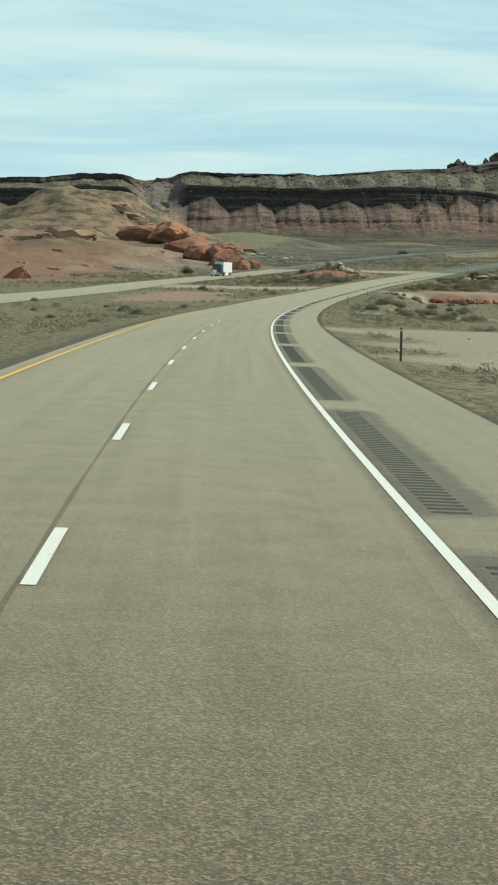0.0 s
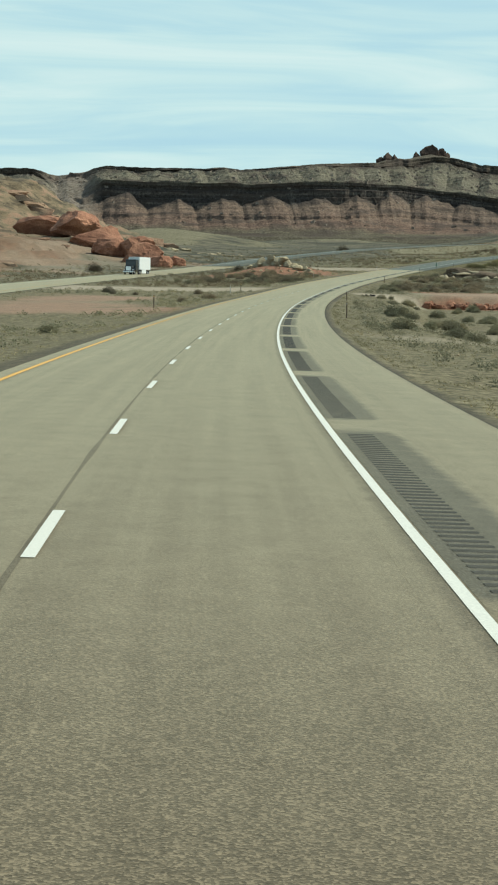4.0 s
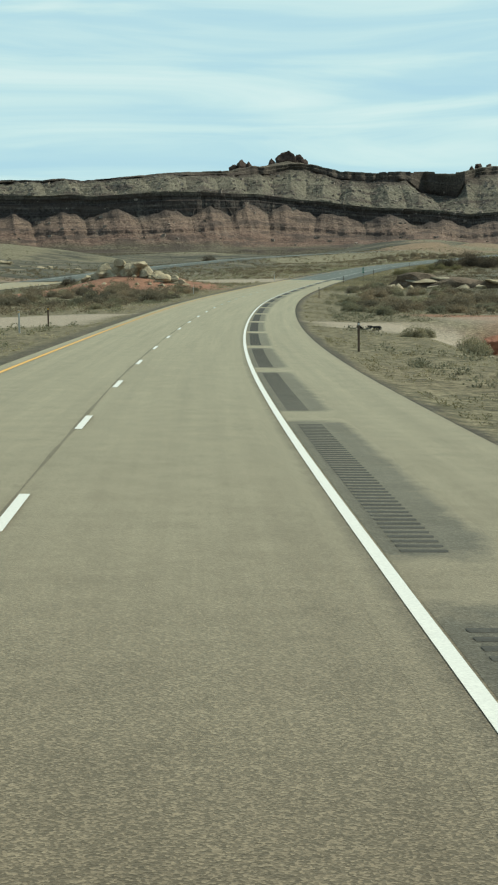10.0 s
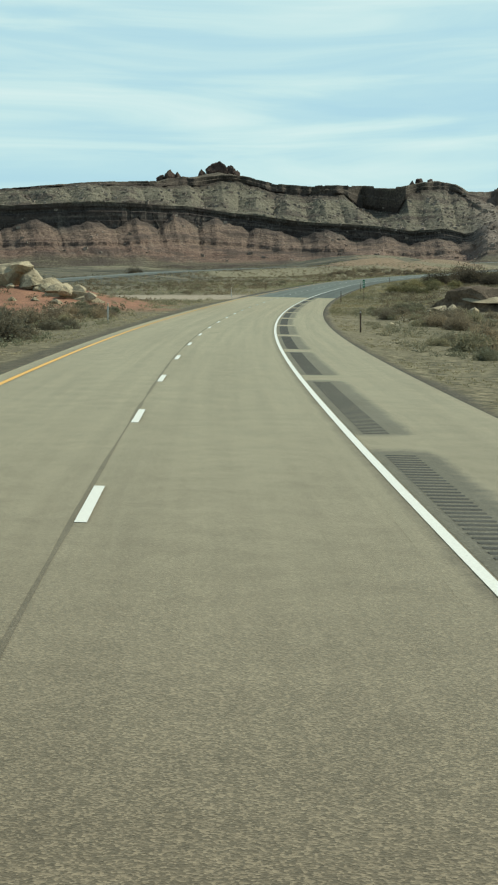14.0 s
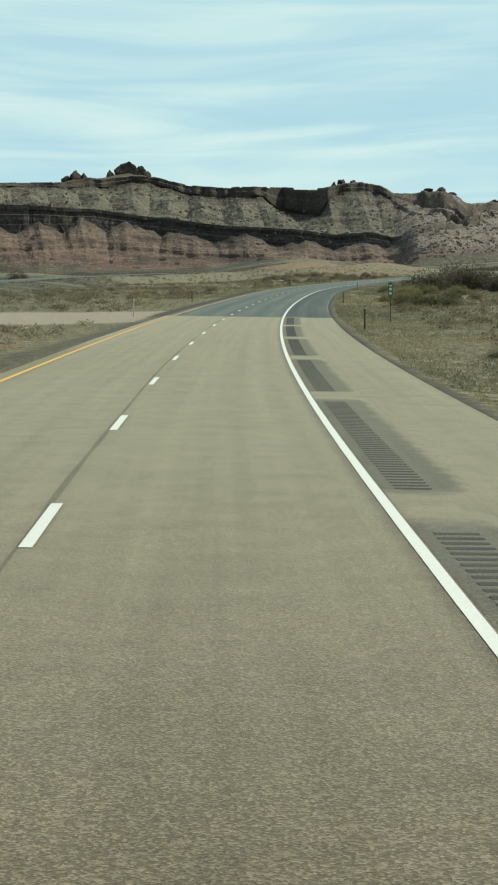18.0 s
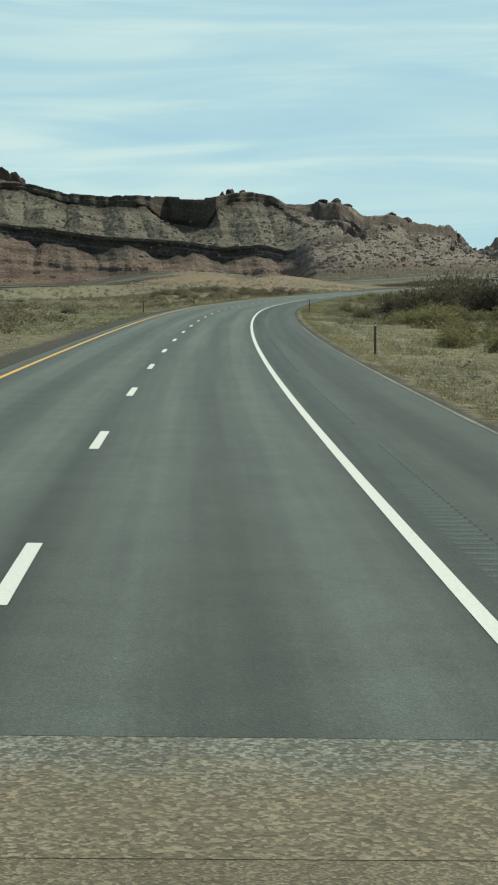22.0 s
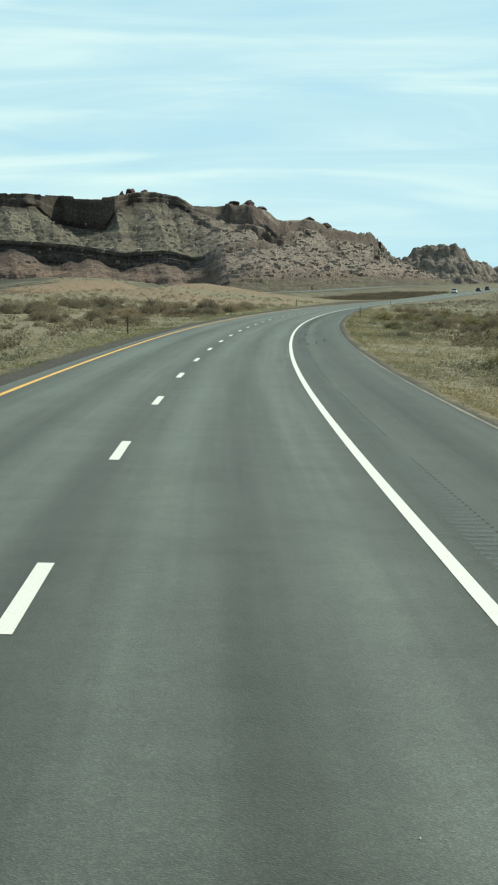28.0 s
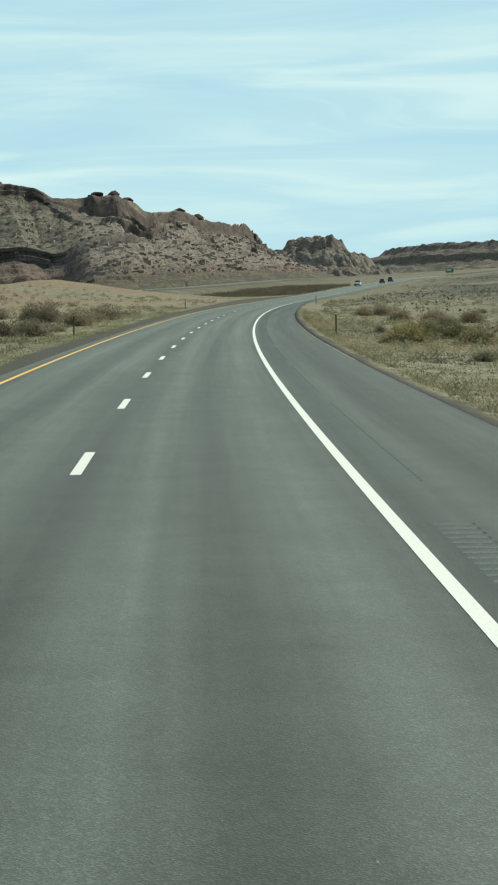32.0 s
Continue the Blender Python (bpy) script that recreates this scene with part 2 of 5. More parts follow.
def ground_up(s, left):
    """Height of the ground over the road's level."""
    s, left = np.broadcast_arrays(np.asarray(s, float), np.asarray(left, float))
    off = np.where(left > 2.5, left - 7.8, -3.2 - left)          # metres off the pavement
    out = np.clip(off, 0, None)
    away = 1 - np.exp(-out / 14.0)
    z = -0.05 - 0.42 * (1 - np.exp(-out / 3.5)) * np.where(left > 0, 0.6, 1.0)
    z = z + away * ((fractal(s / 60, left / 40, 4, 3) - 0.5) * 1.6 + (fractal(s / 9, left / 7, 3, 9) - 0.5) * 0.35)
    z = z + (fractal(s / 2.5, left / 2.0, 3, 21) - 0.5) * 0.10 * np.clip(out / 1.2, 0, 1)
    low = np.clip((-9.5 - left) / 6, 0, 1) * np.clip((s - 180) / 60, 0, 1) * np.clip((352 - s + (fractal(left / 5, s / 5, 3, 11) - 0.5) * 5) / 3.0, 0, 1)
    z = z - 1.9 * low
    z = z + hump(s, left, 485, 24.5, 18, 9.5, 2.6) + hump(s, left, 520, -24, 26, 12, 1.2)
    z = z + hump(s, left, 600, 114, 70, 26, 4.0) + hump(s, left, 560, 170, 160, 60, 9.0) + hump(s, left, 800, 270, 80, 60, 26.0) + hump(s, left, 694, 190, 70, 36, 22.0) + hump(s, left, 690, 245, 70, 45, 12.0) + hump(s, left, 575, 165, 60, 40, 5.0)
    z = z + hump(s, left, 900, 34, 60, 14, 1.5) + hump(s, left, 1065, 64, 80, 34, 6.5) + hump(s, left, 960, 60, 45, 20, 2.5)
    z = z + hump(s, left, 1030, 300, 60, 55, 10.0) + hump(s, left, 1184, 262, 40, 60, 6.5) + hump(s, left, 1180, 110, 60, 40, 9.0) + hump(s, left, 1000, -70, 130, 45, 3.0)
    # bedded red slope across the other road: broken steps and gullies
    rocky = np.clip((left - 78) / 20, 0, 1) * np.clip((s - 470) / 50, 0, 1) * np.clip((880 - s) / 60, 0, 1) * np.clip((330 - left) / 50, 0, 1)
    z = z + rocky * (fractal(s / 34, left / 26, 5, 71, 0.58) - 0.5) * np.clip(z * 0.75, 1.0, 16.0)
    q = z / 2.3 + (fractal(s / 40, left / 40, 3, 73) - 0.5) * 3
    step = (np.floor(q) + np.clip((q - np.floor(q) - 0.62) / 0.16, 0, 1) - q) * 2.3
    z = z + rocky * step * np.clip((fractal(s / 30, left / 30, 3, 75) - 0.40) / 0.12, 0, 1)
    far = np.clip((left - 130) / 400, 0, 1) * np.clip((s - 850) / 500, 0, 1)
    z = z + far * 5 + np.clip((s - 1200) / 600, 0, 1) * 3 * np.clip(out / 60, 0, 1)
    z = z + np.clip(out / 200, 0, 1) * (fractal(s / 150, left / 150, 4, 31) - 0.5) * 9
    # a shallow valley before the mesa's rubble slope
    z = z - 10.0 * np.clip((s - 1140) / 180, 0, 1) * np.clip((left - 45) / 60, 0, 1)
    by = np.abs(left - np.interp(s, OTHER_S, OTHER_L))
    w = np.clip(1.9 - by / 8.0, 0, 1)
    z = z * (1 - w) + (np.interp(s, OTHER_S, OTHER_Z) - 0.15) * w
    return np.where(off < 0, -0.10, z)


def ground_high(s, left):
    return float(spot(s, left, 0)[2] + ground_up(s, left))


def widening(first, step, growth, last):
    out = [first]
    while out[-1] < last:
        out.append(out[-1] + step)
        step *= growth
    return out


run_lines = np.array([-400, -200, -100, -50] + list(np.arange(-20, 1120, 2.0)) + widening(1120, 3, 1.025, 6900))
left_lines = np.array([-v for v in widening(4.5, 0.5, 1.055, 1500)][::-1] + [-4.3, -4.1, -3.9, -3.75, -3.6, -3.45, -3.22, -3.15, -1, 2.5, 6, 7.75, 7.82, 8.0, 8.2, 8.4, 8.6, 8.8, 9.0, 9.2, 9.4] + widening(9.6, 0.5, 1.05, 80) + list(np.arange(84.0, 262.0, 3.0)) + widening(266, 6, 1.06, 3600))
gs, gl = np.meshgrid(run_lines, left_lines, indexing="ij")
gv = spot(gs, gl, ground_up(gs, gl))
off_road = np.where(gl > 2.5, gl - 7.8, -3.2 - gl)

m, t, b = material("desert_soil", 0.95, 0, 0.15)
patch = noise_at(t, 0.045, 6, 0.6)
soil = ramp(t, patch, [(0.34, (0.15, 0.118, 0.073)), (0.52, (0.225, 0.178, 0.115)), (0.68, (0.33, 0.268, 0.185))])
scrub = ramp(t, noise_at(t, 0.16, 7, 0.68), [(0.36, (0, 0, 0)), (0.54, (1, 1, 1))])
soil = mixed(t, soil, (0.105, 0.098, 0.058), mixed(t, (0, 0, 0), scrub, 0.75))
# flats grown over with grey scrub, and pale straw meadows
grown = ramp(t, noise_at(t, 0.07, 7, 0.72, (0.45, 1.6, 1.0)), [(0.36, (0.044, 0.044, 0.033)), (0.50, (0.088, 0.082, 0.057)), (0.64, (0.23, 0.195, 0.135))])
straw = ramp(t, noise_at(t, 1.4, 6, 0.7), [(0.5, (0, 0, 0)), (0.66, (1, 1, 1))])
soil = mixed(t, soil, (0.36, 0.30, 0.19), mixed(t, (0, 0, 0), straw, 0.6))
red = ramp(t, noise_at(t, 0.02, 4, 0.5), [(0.56, (0, 0, 0)), (0.66, (1, 1, 1))])
soil = mixed(t, soil, (0.28, 0.16, 0.10), mixed(t, (0, 0, 0), red, 0.35))
tussock = ramp(t, noise_at(t, 2.2, 6, 0.72), [(0.40, (0.062, 0.056, 0.032)), (0.49, (0.135, 0.117, 0.068)), (0.60, (0.29, 0.245, 0.15))])
soil = mixed(t, soil, tussock, 0.8)
soil = mixed(t, soil, ramp(t, noise_at(t, 0.9, 6, 0.7), [(0.36, (0.125, 0.114, 0.068)), (0.5, (0.215, 0.190, 0.118)), (0.64, (0.34, 0.295, 0.20))]), attribute(t, "straw"))
soil = mixed(t, soil, grown, attribute(t, "flat"))
soil = mixed(t, soil, ramp(t, noise_at(t, 0.5, 5, 0.7), [(0.35, (0.20, 0.105, 0.068)), (0.65, (0.33, 0.17, 0.105))]), attribute(t, "red"))
slope = ramp(t, noise_at(t, 0.09, 8, 0.7, (1.0, 1.0, 3.0)), [(0.41, (0.068, 0.054, 0.038)), (0.48, (0.15, 0.114, 0.072)), (0.53, (0.20, 0.155, 0.098)), (0.60, (0.29, 0.18, 0.12))])
soil = mixed(t, soil, slope, attribute(t, "hill"))
soil = mixed(t, soil, (0.34, 0.285, 0.21), attribute(t, "track"))
soil = mixed(t, soil, (0.074, 0.066, 0.052), attribute(t, "verge"))
grit = noise_at(t, 7.0, 6, 0.7)
soil = mixed(t, soil, ramp(t, grit, [(0.3, (0.38, 0.38, 0.38)), (0.7, (1.45, 1.45, 1.45))]), 0.9, "MULTIPLY")
t.links.new(soil, b.inputs["Base Color"])
bumped(t, b, grit, 0.6, 0.08)
SOIL = m


def soft_box(s, left, s0, s1, l0, l1, edge):
    near = np.minimum(np.minimum(s - s0, s1 - s), np.minimum(left - l0, l1 - left)) + (fractal(s / 6, left / 6, 3, 77) - 0.5) * edge * 2 + (fractal(s / 22, left / 16, 3, 79) - 0.5) * edge * 5
    return np.clip(near / edge + 0.5, 0, 1)


track = np.maximum.reduce([soft_box(gs, gl, 340, 366, 8.4, 46, 2.0), soft_box(gs, gl, 330, 352, -15, -3.2, 2.5), soft_box(gs, gl, 536, 564, 8.4, 46, 2.0) * 0.9, soft_box(gs, gl, 351, 363, -70, -12.5, 1.5) * 0.5,
                           soft_box(gs, gl, 225, 312, 14, 34, 4.0) * 0.35, soft_box(gs, gl, 480, 578, 70, 104, 6.0) * 0.4,
                           soft_box(gs, gl, 60, 130, -60, -8, 6.0) * 0.8, soft_box(gs, gl, 195, 262, -30, -9, 5.0) * 0.5])
red_soil = np.maximum.reduce([soft_box(gs, gl, 457, 508, 14, 36, 4.0), soft_box(gs, gl, 225, 312, 14, 34, 6.0) * 0.9, soft_box(gs, gl, 345, 372, -60, -14, 3.0) * 0.9,
                              soft_box(gs, gl, 380, 572, 80, 200, 12.0) * 0.6, soft_box(gs, gl, 560, 700, 122, 200, 12.0) * 0.6, soft_box(gs, gl, 980, 1120, 25, 90, 14.0) * 0.35])
verge = np.clip((np.where(gl > 0, np.where(gs > SEAM, 1.7, 1.2), 0.55) - off_road + (fractal(gs / 3, gl / 2, 3, 5) - 0.5) * 0.7) / 0.3, 0, 1) * np.where(gs > SEAM, 0.95, np.where(gl > 0, 0.6, 0.8))
flat = np.clip((np.abs(off_road) - np.where(gl > 0, 10, 3)) / np.where(gl > 0, 40, 22), 0, 1) * np.clip((gs - np.where(gl > 0, 330, 350)) / np.where(gl > 0, 250, 60), 0, 1) * np.where((gl > 0) | (gs > 1000), 1.0, 0.7)
straw_at = np.maximum.reduce([soft_box(gs, gl, 790, 1130, 9.2, 80, 12.0), soft_box(gs, gl, 600, 1000, -22, -3.8, 4.0), soft_box(gs, gl, 1150, 1240, 60, 150, 20.0), soft_box(gs, gl, 960, 1100, 245, 370, 25.0), soft_box(gs, gl, 1165, 1215, 215, 310, 14.0)]) * 0.75
hill_top = np.clip((ground_up(gs, gl) - 6) / 5, 0, 1) * (gs > 500) * (gs < 860) * (gl > 60)
flat, straw_at = flat * (1 - straw_at) * (1 - hill_top), np.maximum(straw_at, hill_top * 0.25)
ground = new("ground", mesh_of("ground", gv, quads(len(run_lines), len(left_lines)), SOIL, True, red=red_soil * (1 - 0.55 * hill_top), track=track, verge=verge, flat=flat, straw=straw_at, hill=hill_top * 0.9))
tagged(ground, "dry desert ground of pale dirt, scrub and straw", "ground", kind="structure")


# ---- the carriageway ----
def paving(name, dark, light, speck, paths_tone, cell, sheen, gloss=0.75, shoulder=(1.0, 1.0, 1.0), shine=0.12, sheen_tint=(1.0, 0.78, 0.51, 1), streak=0.45, fade=False):
    m, t, b = material(name, gloss, 0, shine)
    b.inputs["Sheen Weight"].default_value, b.inputs["Sheen Roughness"].default_value = sheen, 0.31
    b.inputs["Sheen Tint"].default_value = sheen_tint
    base = ramp(t, noise_at(t, 0.35, 6, 0.6), [(0.3, dark), (0.7, light)])
    # the tyres' paths: worn bands at their places across the lanes
    turns = node(t, "ShaderNodeMath", operation="MULTIPLY_ADD")
    turns.inputs[1].default_value, turns.inputs[2].default_value = 2 * math.pi / 1.825, 1.66
    t.links.new(attribute(t, "lat"), turns.inputs[0])
    wave = node(t, "ShaderNodeMath", operation="SINE")
    t.links.new(turns.outputs[0], wave.inputs[0])
    shift = node(t, "ShaderNodeMapRange")
    shift.inputs[1].default_value, shift.inputs[2].default_value = -1.0, 1.0
    t.links.new(wave.outputs[0], shift.inputs[0])
    worn = mixed(t, base, paths_tone, shift.outputs[0], "MULTIPLY")
    # the shoulder, never polished by tyres, stays darker where the lanes are worn bright
    side = node(t, "ShaderNodeMapRange")
    side.inputs[1].default_value, side.inputs[2].default_value = -0.32, -0.08
    t.links.new(attribute(t, "lat"), side.inputs[0])
    worn = mixed(t, mixed(t, worn, shoulder, 1.0, "MULTIPLY"), worn, side.outputs[0])
    # long streaks that run with the traffic
    place = node(t, "ShaderNodeCombineXYZ")
    t.links.new(attribute(t, "lat"), place.inputs[0])
    t.links.new(attribute(t, "run"), place.inputs[1])
    streaky = noise_at(t, 1.0, 4, 0.6, (2.2, 0.03, 1.0), place.outputs[0])
    worn = mixed(t, worn, ramp(t, streaky, [(0.3, (0.80, 0.80, 0.80)), (0.7, (1.15, 1.15, 1.15))]), streak, "MULTIPLY")
    if fade:
        # thin towards its edges, where the pale stone shows through
        thin = node(t, "ShaderNodeMath", operation="MULTIPLY_ADD")
        thin.inputs[1].default_value = 0.9
        t.links.new(noise_at(t, 2.2, 5, 0.65), thin.inputs[0])
        t.links.new(attribute(t, "fade"), thin.inputs[2])
        thick = ramp(t, thin.outputs[0], [(0.55, (0, 0, 0)), (1.0, (1, 1, 1))])
        worn = mixed(t, (0.140, 0.110, 0.072), worn, thick)
    # single chips of stone, each of its own tone
    chips = node(t, "ShaderNodeTexVoronoi", Scale=cell)
    t.links.new(node(t, "ShaderNodeNewGeometry").outputs["Position"], chips.inputs["Vector"])
    tone = node(t, "ShaderNodeSeparateColor")
    t.links.new(chips.outputs["Color"], tone.inputs[0])
    worn = mixed(t, worn, ramp(t, tone.outputs[0], [(0.0, (1 - speck,) * 3), (0.55, (1 - speck * 0.25,) * 3), (1.0, (1 + speck * 1.5,) * 3)]), 1.0, "MULTIPLY")
    worn = mixed(t, worn, ramp(t, noise_at(t, 14.0, 5, 0.7), [(0.3, (0.88, 0.88, 0.88)), (0.7, (1.11, 1.11, 1.11))]), 1.0, "MULTIPLY")
    blot = ramp(t, noise_at(t, 1.3, 5, 0.7), [(0.32, (0.88, 0.88, 0.88)), (0.6, (1.03, 1.03, 1.03))])
    worn = mixed(t, worn, blot, 1.0, "MULTIPLY")
    t.links.new(worn, b.inputs["Base Color"])
    dull = mixed(t, mixed(t, blot, ramp(t, streaky, [(0.3, (0.72, 0.72, 0.72)), (0.7, (1.2, 1.2, 1.2))]), streak, "MULTIPLY"), (sheen, sheen, sheen), 1.0, "MULTIPLY")
    if fade:
        dull = mixed(t, (0.95, 0.95, 0.95), dull, thick)
    t.links.new(dull, b.inputs["Sheen Weight"])
    bumped(t, b, chips.outputs["Distance"], 0.4, 0.004)
    return m


CHIPSEAL = paving("chip_seal", (0.124, 0.096, 0.062), (0.147, 0.115, 0.075), 0.55, (0.95, 0.95, 0.95), 62.0, 1.0)
ASPHALT = paving("dark_asphalt", (0.084, 0.094, 0.080), (0.106, 0.119, 0.101), 0.22, (0.52, 0.52, 0.51), 80.0, 0.17, 0.62, (0.55, 0.55, 0.53), 0.16, (1.0, 0.9, 0.65, 1), 0.9)
JOINT = paving("joint_seal", (0.084, 0.067, 0.045), (0.104, 0.083, 0.056), 0.5, (1, 1, 1), 80.0, 0.6)
EDGE_BAND = paving("tack_band", (0.114, 0.090, 0.059), (0.136, 0.107, 0.071), 0.55, (1, 1, 1), 62.0, 0.9)
TACK = paving("tack_band_edge", (0.088, 0.072, 0.049), (0.112, 0.090, 0.061), 0.55, (1, 1, 1), 62.0, 0.7, fade=True)
SEAM_GRIT = paving("seam_grit", (0.120, 0.120, 0.098), (0.165, 0.163, 0.135), 0.6, (1, 1, 1), 40.0, 0.5, fade=True)
PATCH = paving("dark_patch", (0.068, 0.062, 0.047), (0.096, 0.088, 0.068), 0.5, (1, 1, 1), 52.0, 0.45, fade=True)
LEFTS = [-3.2] + list(np.linspace(-3.19, 7.79, 40)) + [7.8]
road_pale = new("road", sweep("road_pale", -60, SEAM, 3.0, LEFTS, [0] * len(LEFTS), CHIPSEAL, 0.12))
tagged(road_pale, "pale worn chip-seal highway carriageway with two lanes and shoulders", "road", kind="structure")
road_dark = new("road", sweep("road_dark", SEAM, 1700, 3.0, LEFTS, [0.004] * len(LEFTS), ASPHALT, 0.12))
tagged(road_dark, "newer dark asphalt highway carriageway with two lanes and shoulders", "road", kind="structure")


def paint(name, colour, wear):
    m, t, b = material(name, 0.6, 0, 0.4)
    worn = ramp(t, noise_at(t, 6.0, 8, 0.75), [(wear, (0, 0, 0)), (wear + 0.07, (1, 1, 1))])
    t.links.new(mixed(t, (0.2, 0.19, 0.16), mixed(t, colour, ramp(t, noise_at(t, 40, 3), [(0.3, (0.8, 0.8, 0.8)), (0.7, (1.1, 1.1, 1.1))]), 0.7, "MULTIPLY"), worn), b.inputs["Base Color"])
    return m


WHITE = paint("white_road_paint", (0.70, 0.685, 0.60), 0.29)
AMBER = paint("yellow_road_paint", (0.72, 0.39, 0.075), 0.30)
for first, last, parent, wide in ((-40, SEAM, road_pale, 0.125), (SEAM, 1690, road_dark, 0.15)):
    part("edge_line", sweep("edge_line", first, last, 4.0, [0.012 - wide / 2, 0.012 + wide / 2], [0.009, 0.009], WHITE), None, parent, "white painted edge line")
    part("yellow_line", sweep("yellow_line", first, last, 4.0, [YELLOW - 0.07, YELLOW + 0.07], [0.009, 0.009], AMBER), None, parent, "yellow painted median line")
for k in range(0, 135):
    s = DASH0 + DASH_STEP * k
    part("lane_dash", sweep("lane_dash", s, s + DASH_LEN, 1.0, [LANE - 0.065, LANE + 0.065] if s < SEAM else [LANE - 0.075, LANE + 0.075], [0.009, 0.009], WHITE), None, road_pale if s < SEAM else road_dark)


# ---- the mesa and the far hills ----
def along(u, values):
    """Smooth run through evenly spaced values."""
    values = np.asarray(values, float)
    x = np.clip(u, 0, 1) * (len(values) - 1)
    i = np.clip(np.floor(x).astype(int), 0, len(values) - 2)
    f = x - i
    a, b, c, d = values[np.clip(i - 1, 0, None)], values[i], values[i + 1], values[np.clip(i + 2, None, len(values) - 1)]
    return b + 0.5 * f * (c - a + f * (2 * a - 5 * b + 4 * c - d + f * (3 * (b - c) + d - a)))


m, t, b = material("mesa_rock", 0.95, 0, 0.12)
layer = attribute(t, "layer")
talus = attribute(t, "talus")
ripple = node(t, "ShaderNodeMath", operation="MULTIPLY_ADD")
ripple.inputs[1].default_value = 0.04
t.links.new(noise_at(t, 0.03, 5), ripple.inputs[0])
t.links.new(layer, ripple.inputs[2])
# layer: 0 to 1 the red foot slopes, 1 to 2 the cliff, 2 to 3 the grey slope, 3 to 4 the cap; scaled by a quarter
bands = ramp(t, ripple.outputs[0], [(0.14, (0.125, 0.108, 0.076)), (0.162, (0.158, 0.114, 0.085)), (0.172, (0.195, 0.132, 0.102)), (0.186, (0.15, 0.10, 0.077)), (0.194, (0.195, 0.133, 0.103)), (0.25, (0.19, 0.138, 0.106)), (0.275, (0.075, 0.062, 0.058)), (0.33, (0.095, 0.08, 0.073)),
                                    (0.345, (0.165, 0.14, 0.118)), (0.36, (0.07, 0.058, 0.054)), (0.405, (0.085, 0.072, 0.064)), (0.42, (0.15, 0.127, 0.11)), (0.435, (0.07, 0.058, 0.054)), (0.485, (0.095, 0.082, 0.07)),
                                    (0.52, (0.165, 0.148, 0.11)), (0.72, (0.18, 0.163, 0.12)), (0.765, (0.066, 0.052, 0.044)), (0.86, (0.10, 0.080, 0.064)), (0.97, (0.10, 0.082, 0.064)), (1.0, (0.14, 0.118, 0.09))])
streaks = noise_at(t, 0.35, 5, 0.65, (0.10, 0.10, 4.0))
bands = mixed(t, bands, ramp(t, streaks, [(0.35, (0.62, 0.60, 0.60)), (0.65, (1.3, 1.27, 1.22))]), 0.75, "MULTIPLY")
heap = ramp(t, noise_at(t, 0.22, 7, 0.7), [(0.34, (0.10, 0.077, 0.062)), (0.5, (0.222, 0.180, 0.144)), (0.66, (0.34, 0.285, 0.232))])
chutes = noise_at(t, 0.06, 5, 0.7, (1.0, 1.0, 0.12))
bands = mixed(t, bands, (0.20, 0.172, 0.138), ramp(t, chutes, [(0.56, (0, 0, 0)), (0.70, (0.35, 0.35, 0.35))]))
bush = ramp(t, noise_at(t, 0.35, 6, 0.8), [(0.56, (0, 0, 0)), (0.66, (0.6, 0.6, 0.6))])
bands = mixed(t, bands, (0.075, 0.072, 0.05), bush)
bands = mixed(t, bands, ramp(t, noise_at(t, 0.45, 6, 0.75), [(0.36, (0.42, 0.42, 0.42)), (0.64, (1.5, 1.5, 1.5))]), 0.9, "MULTIPLY")
varnish = ramp(t, noise_at(t, 0.05, 6, 0.65, (0.55, 0.55, 3.2)), [(0.50, (0, 0, 0)), (0.60, (0.8, 0.8, 0.8))])
bands = mixed(t, bands, (0.078, 0.060, 0.050), varnish)
bands = mixed(t, bands, heap, talus)
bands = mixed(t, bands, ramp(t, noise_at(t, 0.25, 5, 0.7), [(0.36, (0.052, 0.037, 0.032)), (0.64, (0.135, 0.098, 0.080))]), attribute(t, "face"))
t.links.new(bands, b.inputs["Base Color"])
bumped(t, b, noise_at(t, 0.5, 6, 0.7), 0.9, 1.6)
MESA = m

# sections along its front: the foot (x, y, z) and the rim (x, y, z), and how far fallen rock hides the ledges
FOOT_X = [-900, -300, 0, 196, 290, 380, 440, 480, 560, 660, 830, 930, 1010]
FOOT_Y = [1680, 1620, 1594, 1585, 1590, 1520, 1490, 1510, 1560, 1650, 1880, 2060, 2230]
FOOT_Z = [48, 50, 51, 51, 53, 52, 52, 55, 60, 67, 79, 84, 88]
RIM_X = [-950, -350, 0, 190, 350, 455, 555, 612, 700, 800, 878, 950, 1030]
RIM_Y = [1960, 1890, 1800, 1770, 1880, 1865, 1885, 1835, 1890, 1990, 2095, 2230, 2420]
RIM_Z = [110, 114, 121, 124, 144, 137, 144, 133, 130, 128, 118, 104, 90]
# heights as shares of the way from foot to rim, by place along the front
CLIFF_TOP = ((0, 0.20, 0.25, 0.29, 0.34, 0.38, 0.43, 0.46, 0.50, 0.53, 0.60, 1.0), (0.76, 0.735, 0.73, 0.66, 0.575, 0.505, 0.455, 0.43, 0.40, 0.345, 0.32, 0.30))
RED_TOP = ((0, 0.19, 0.23, 0.26, 0.29, 0.33, 0.352, 0.365, 0.43, 0.46, 0.52, 1.0), (0.56, 0.52, 0.54, 0.53, 0.56, 0.50, 0.475, 0.395, 0.375, 0.325, 0.295, 0.28))
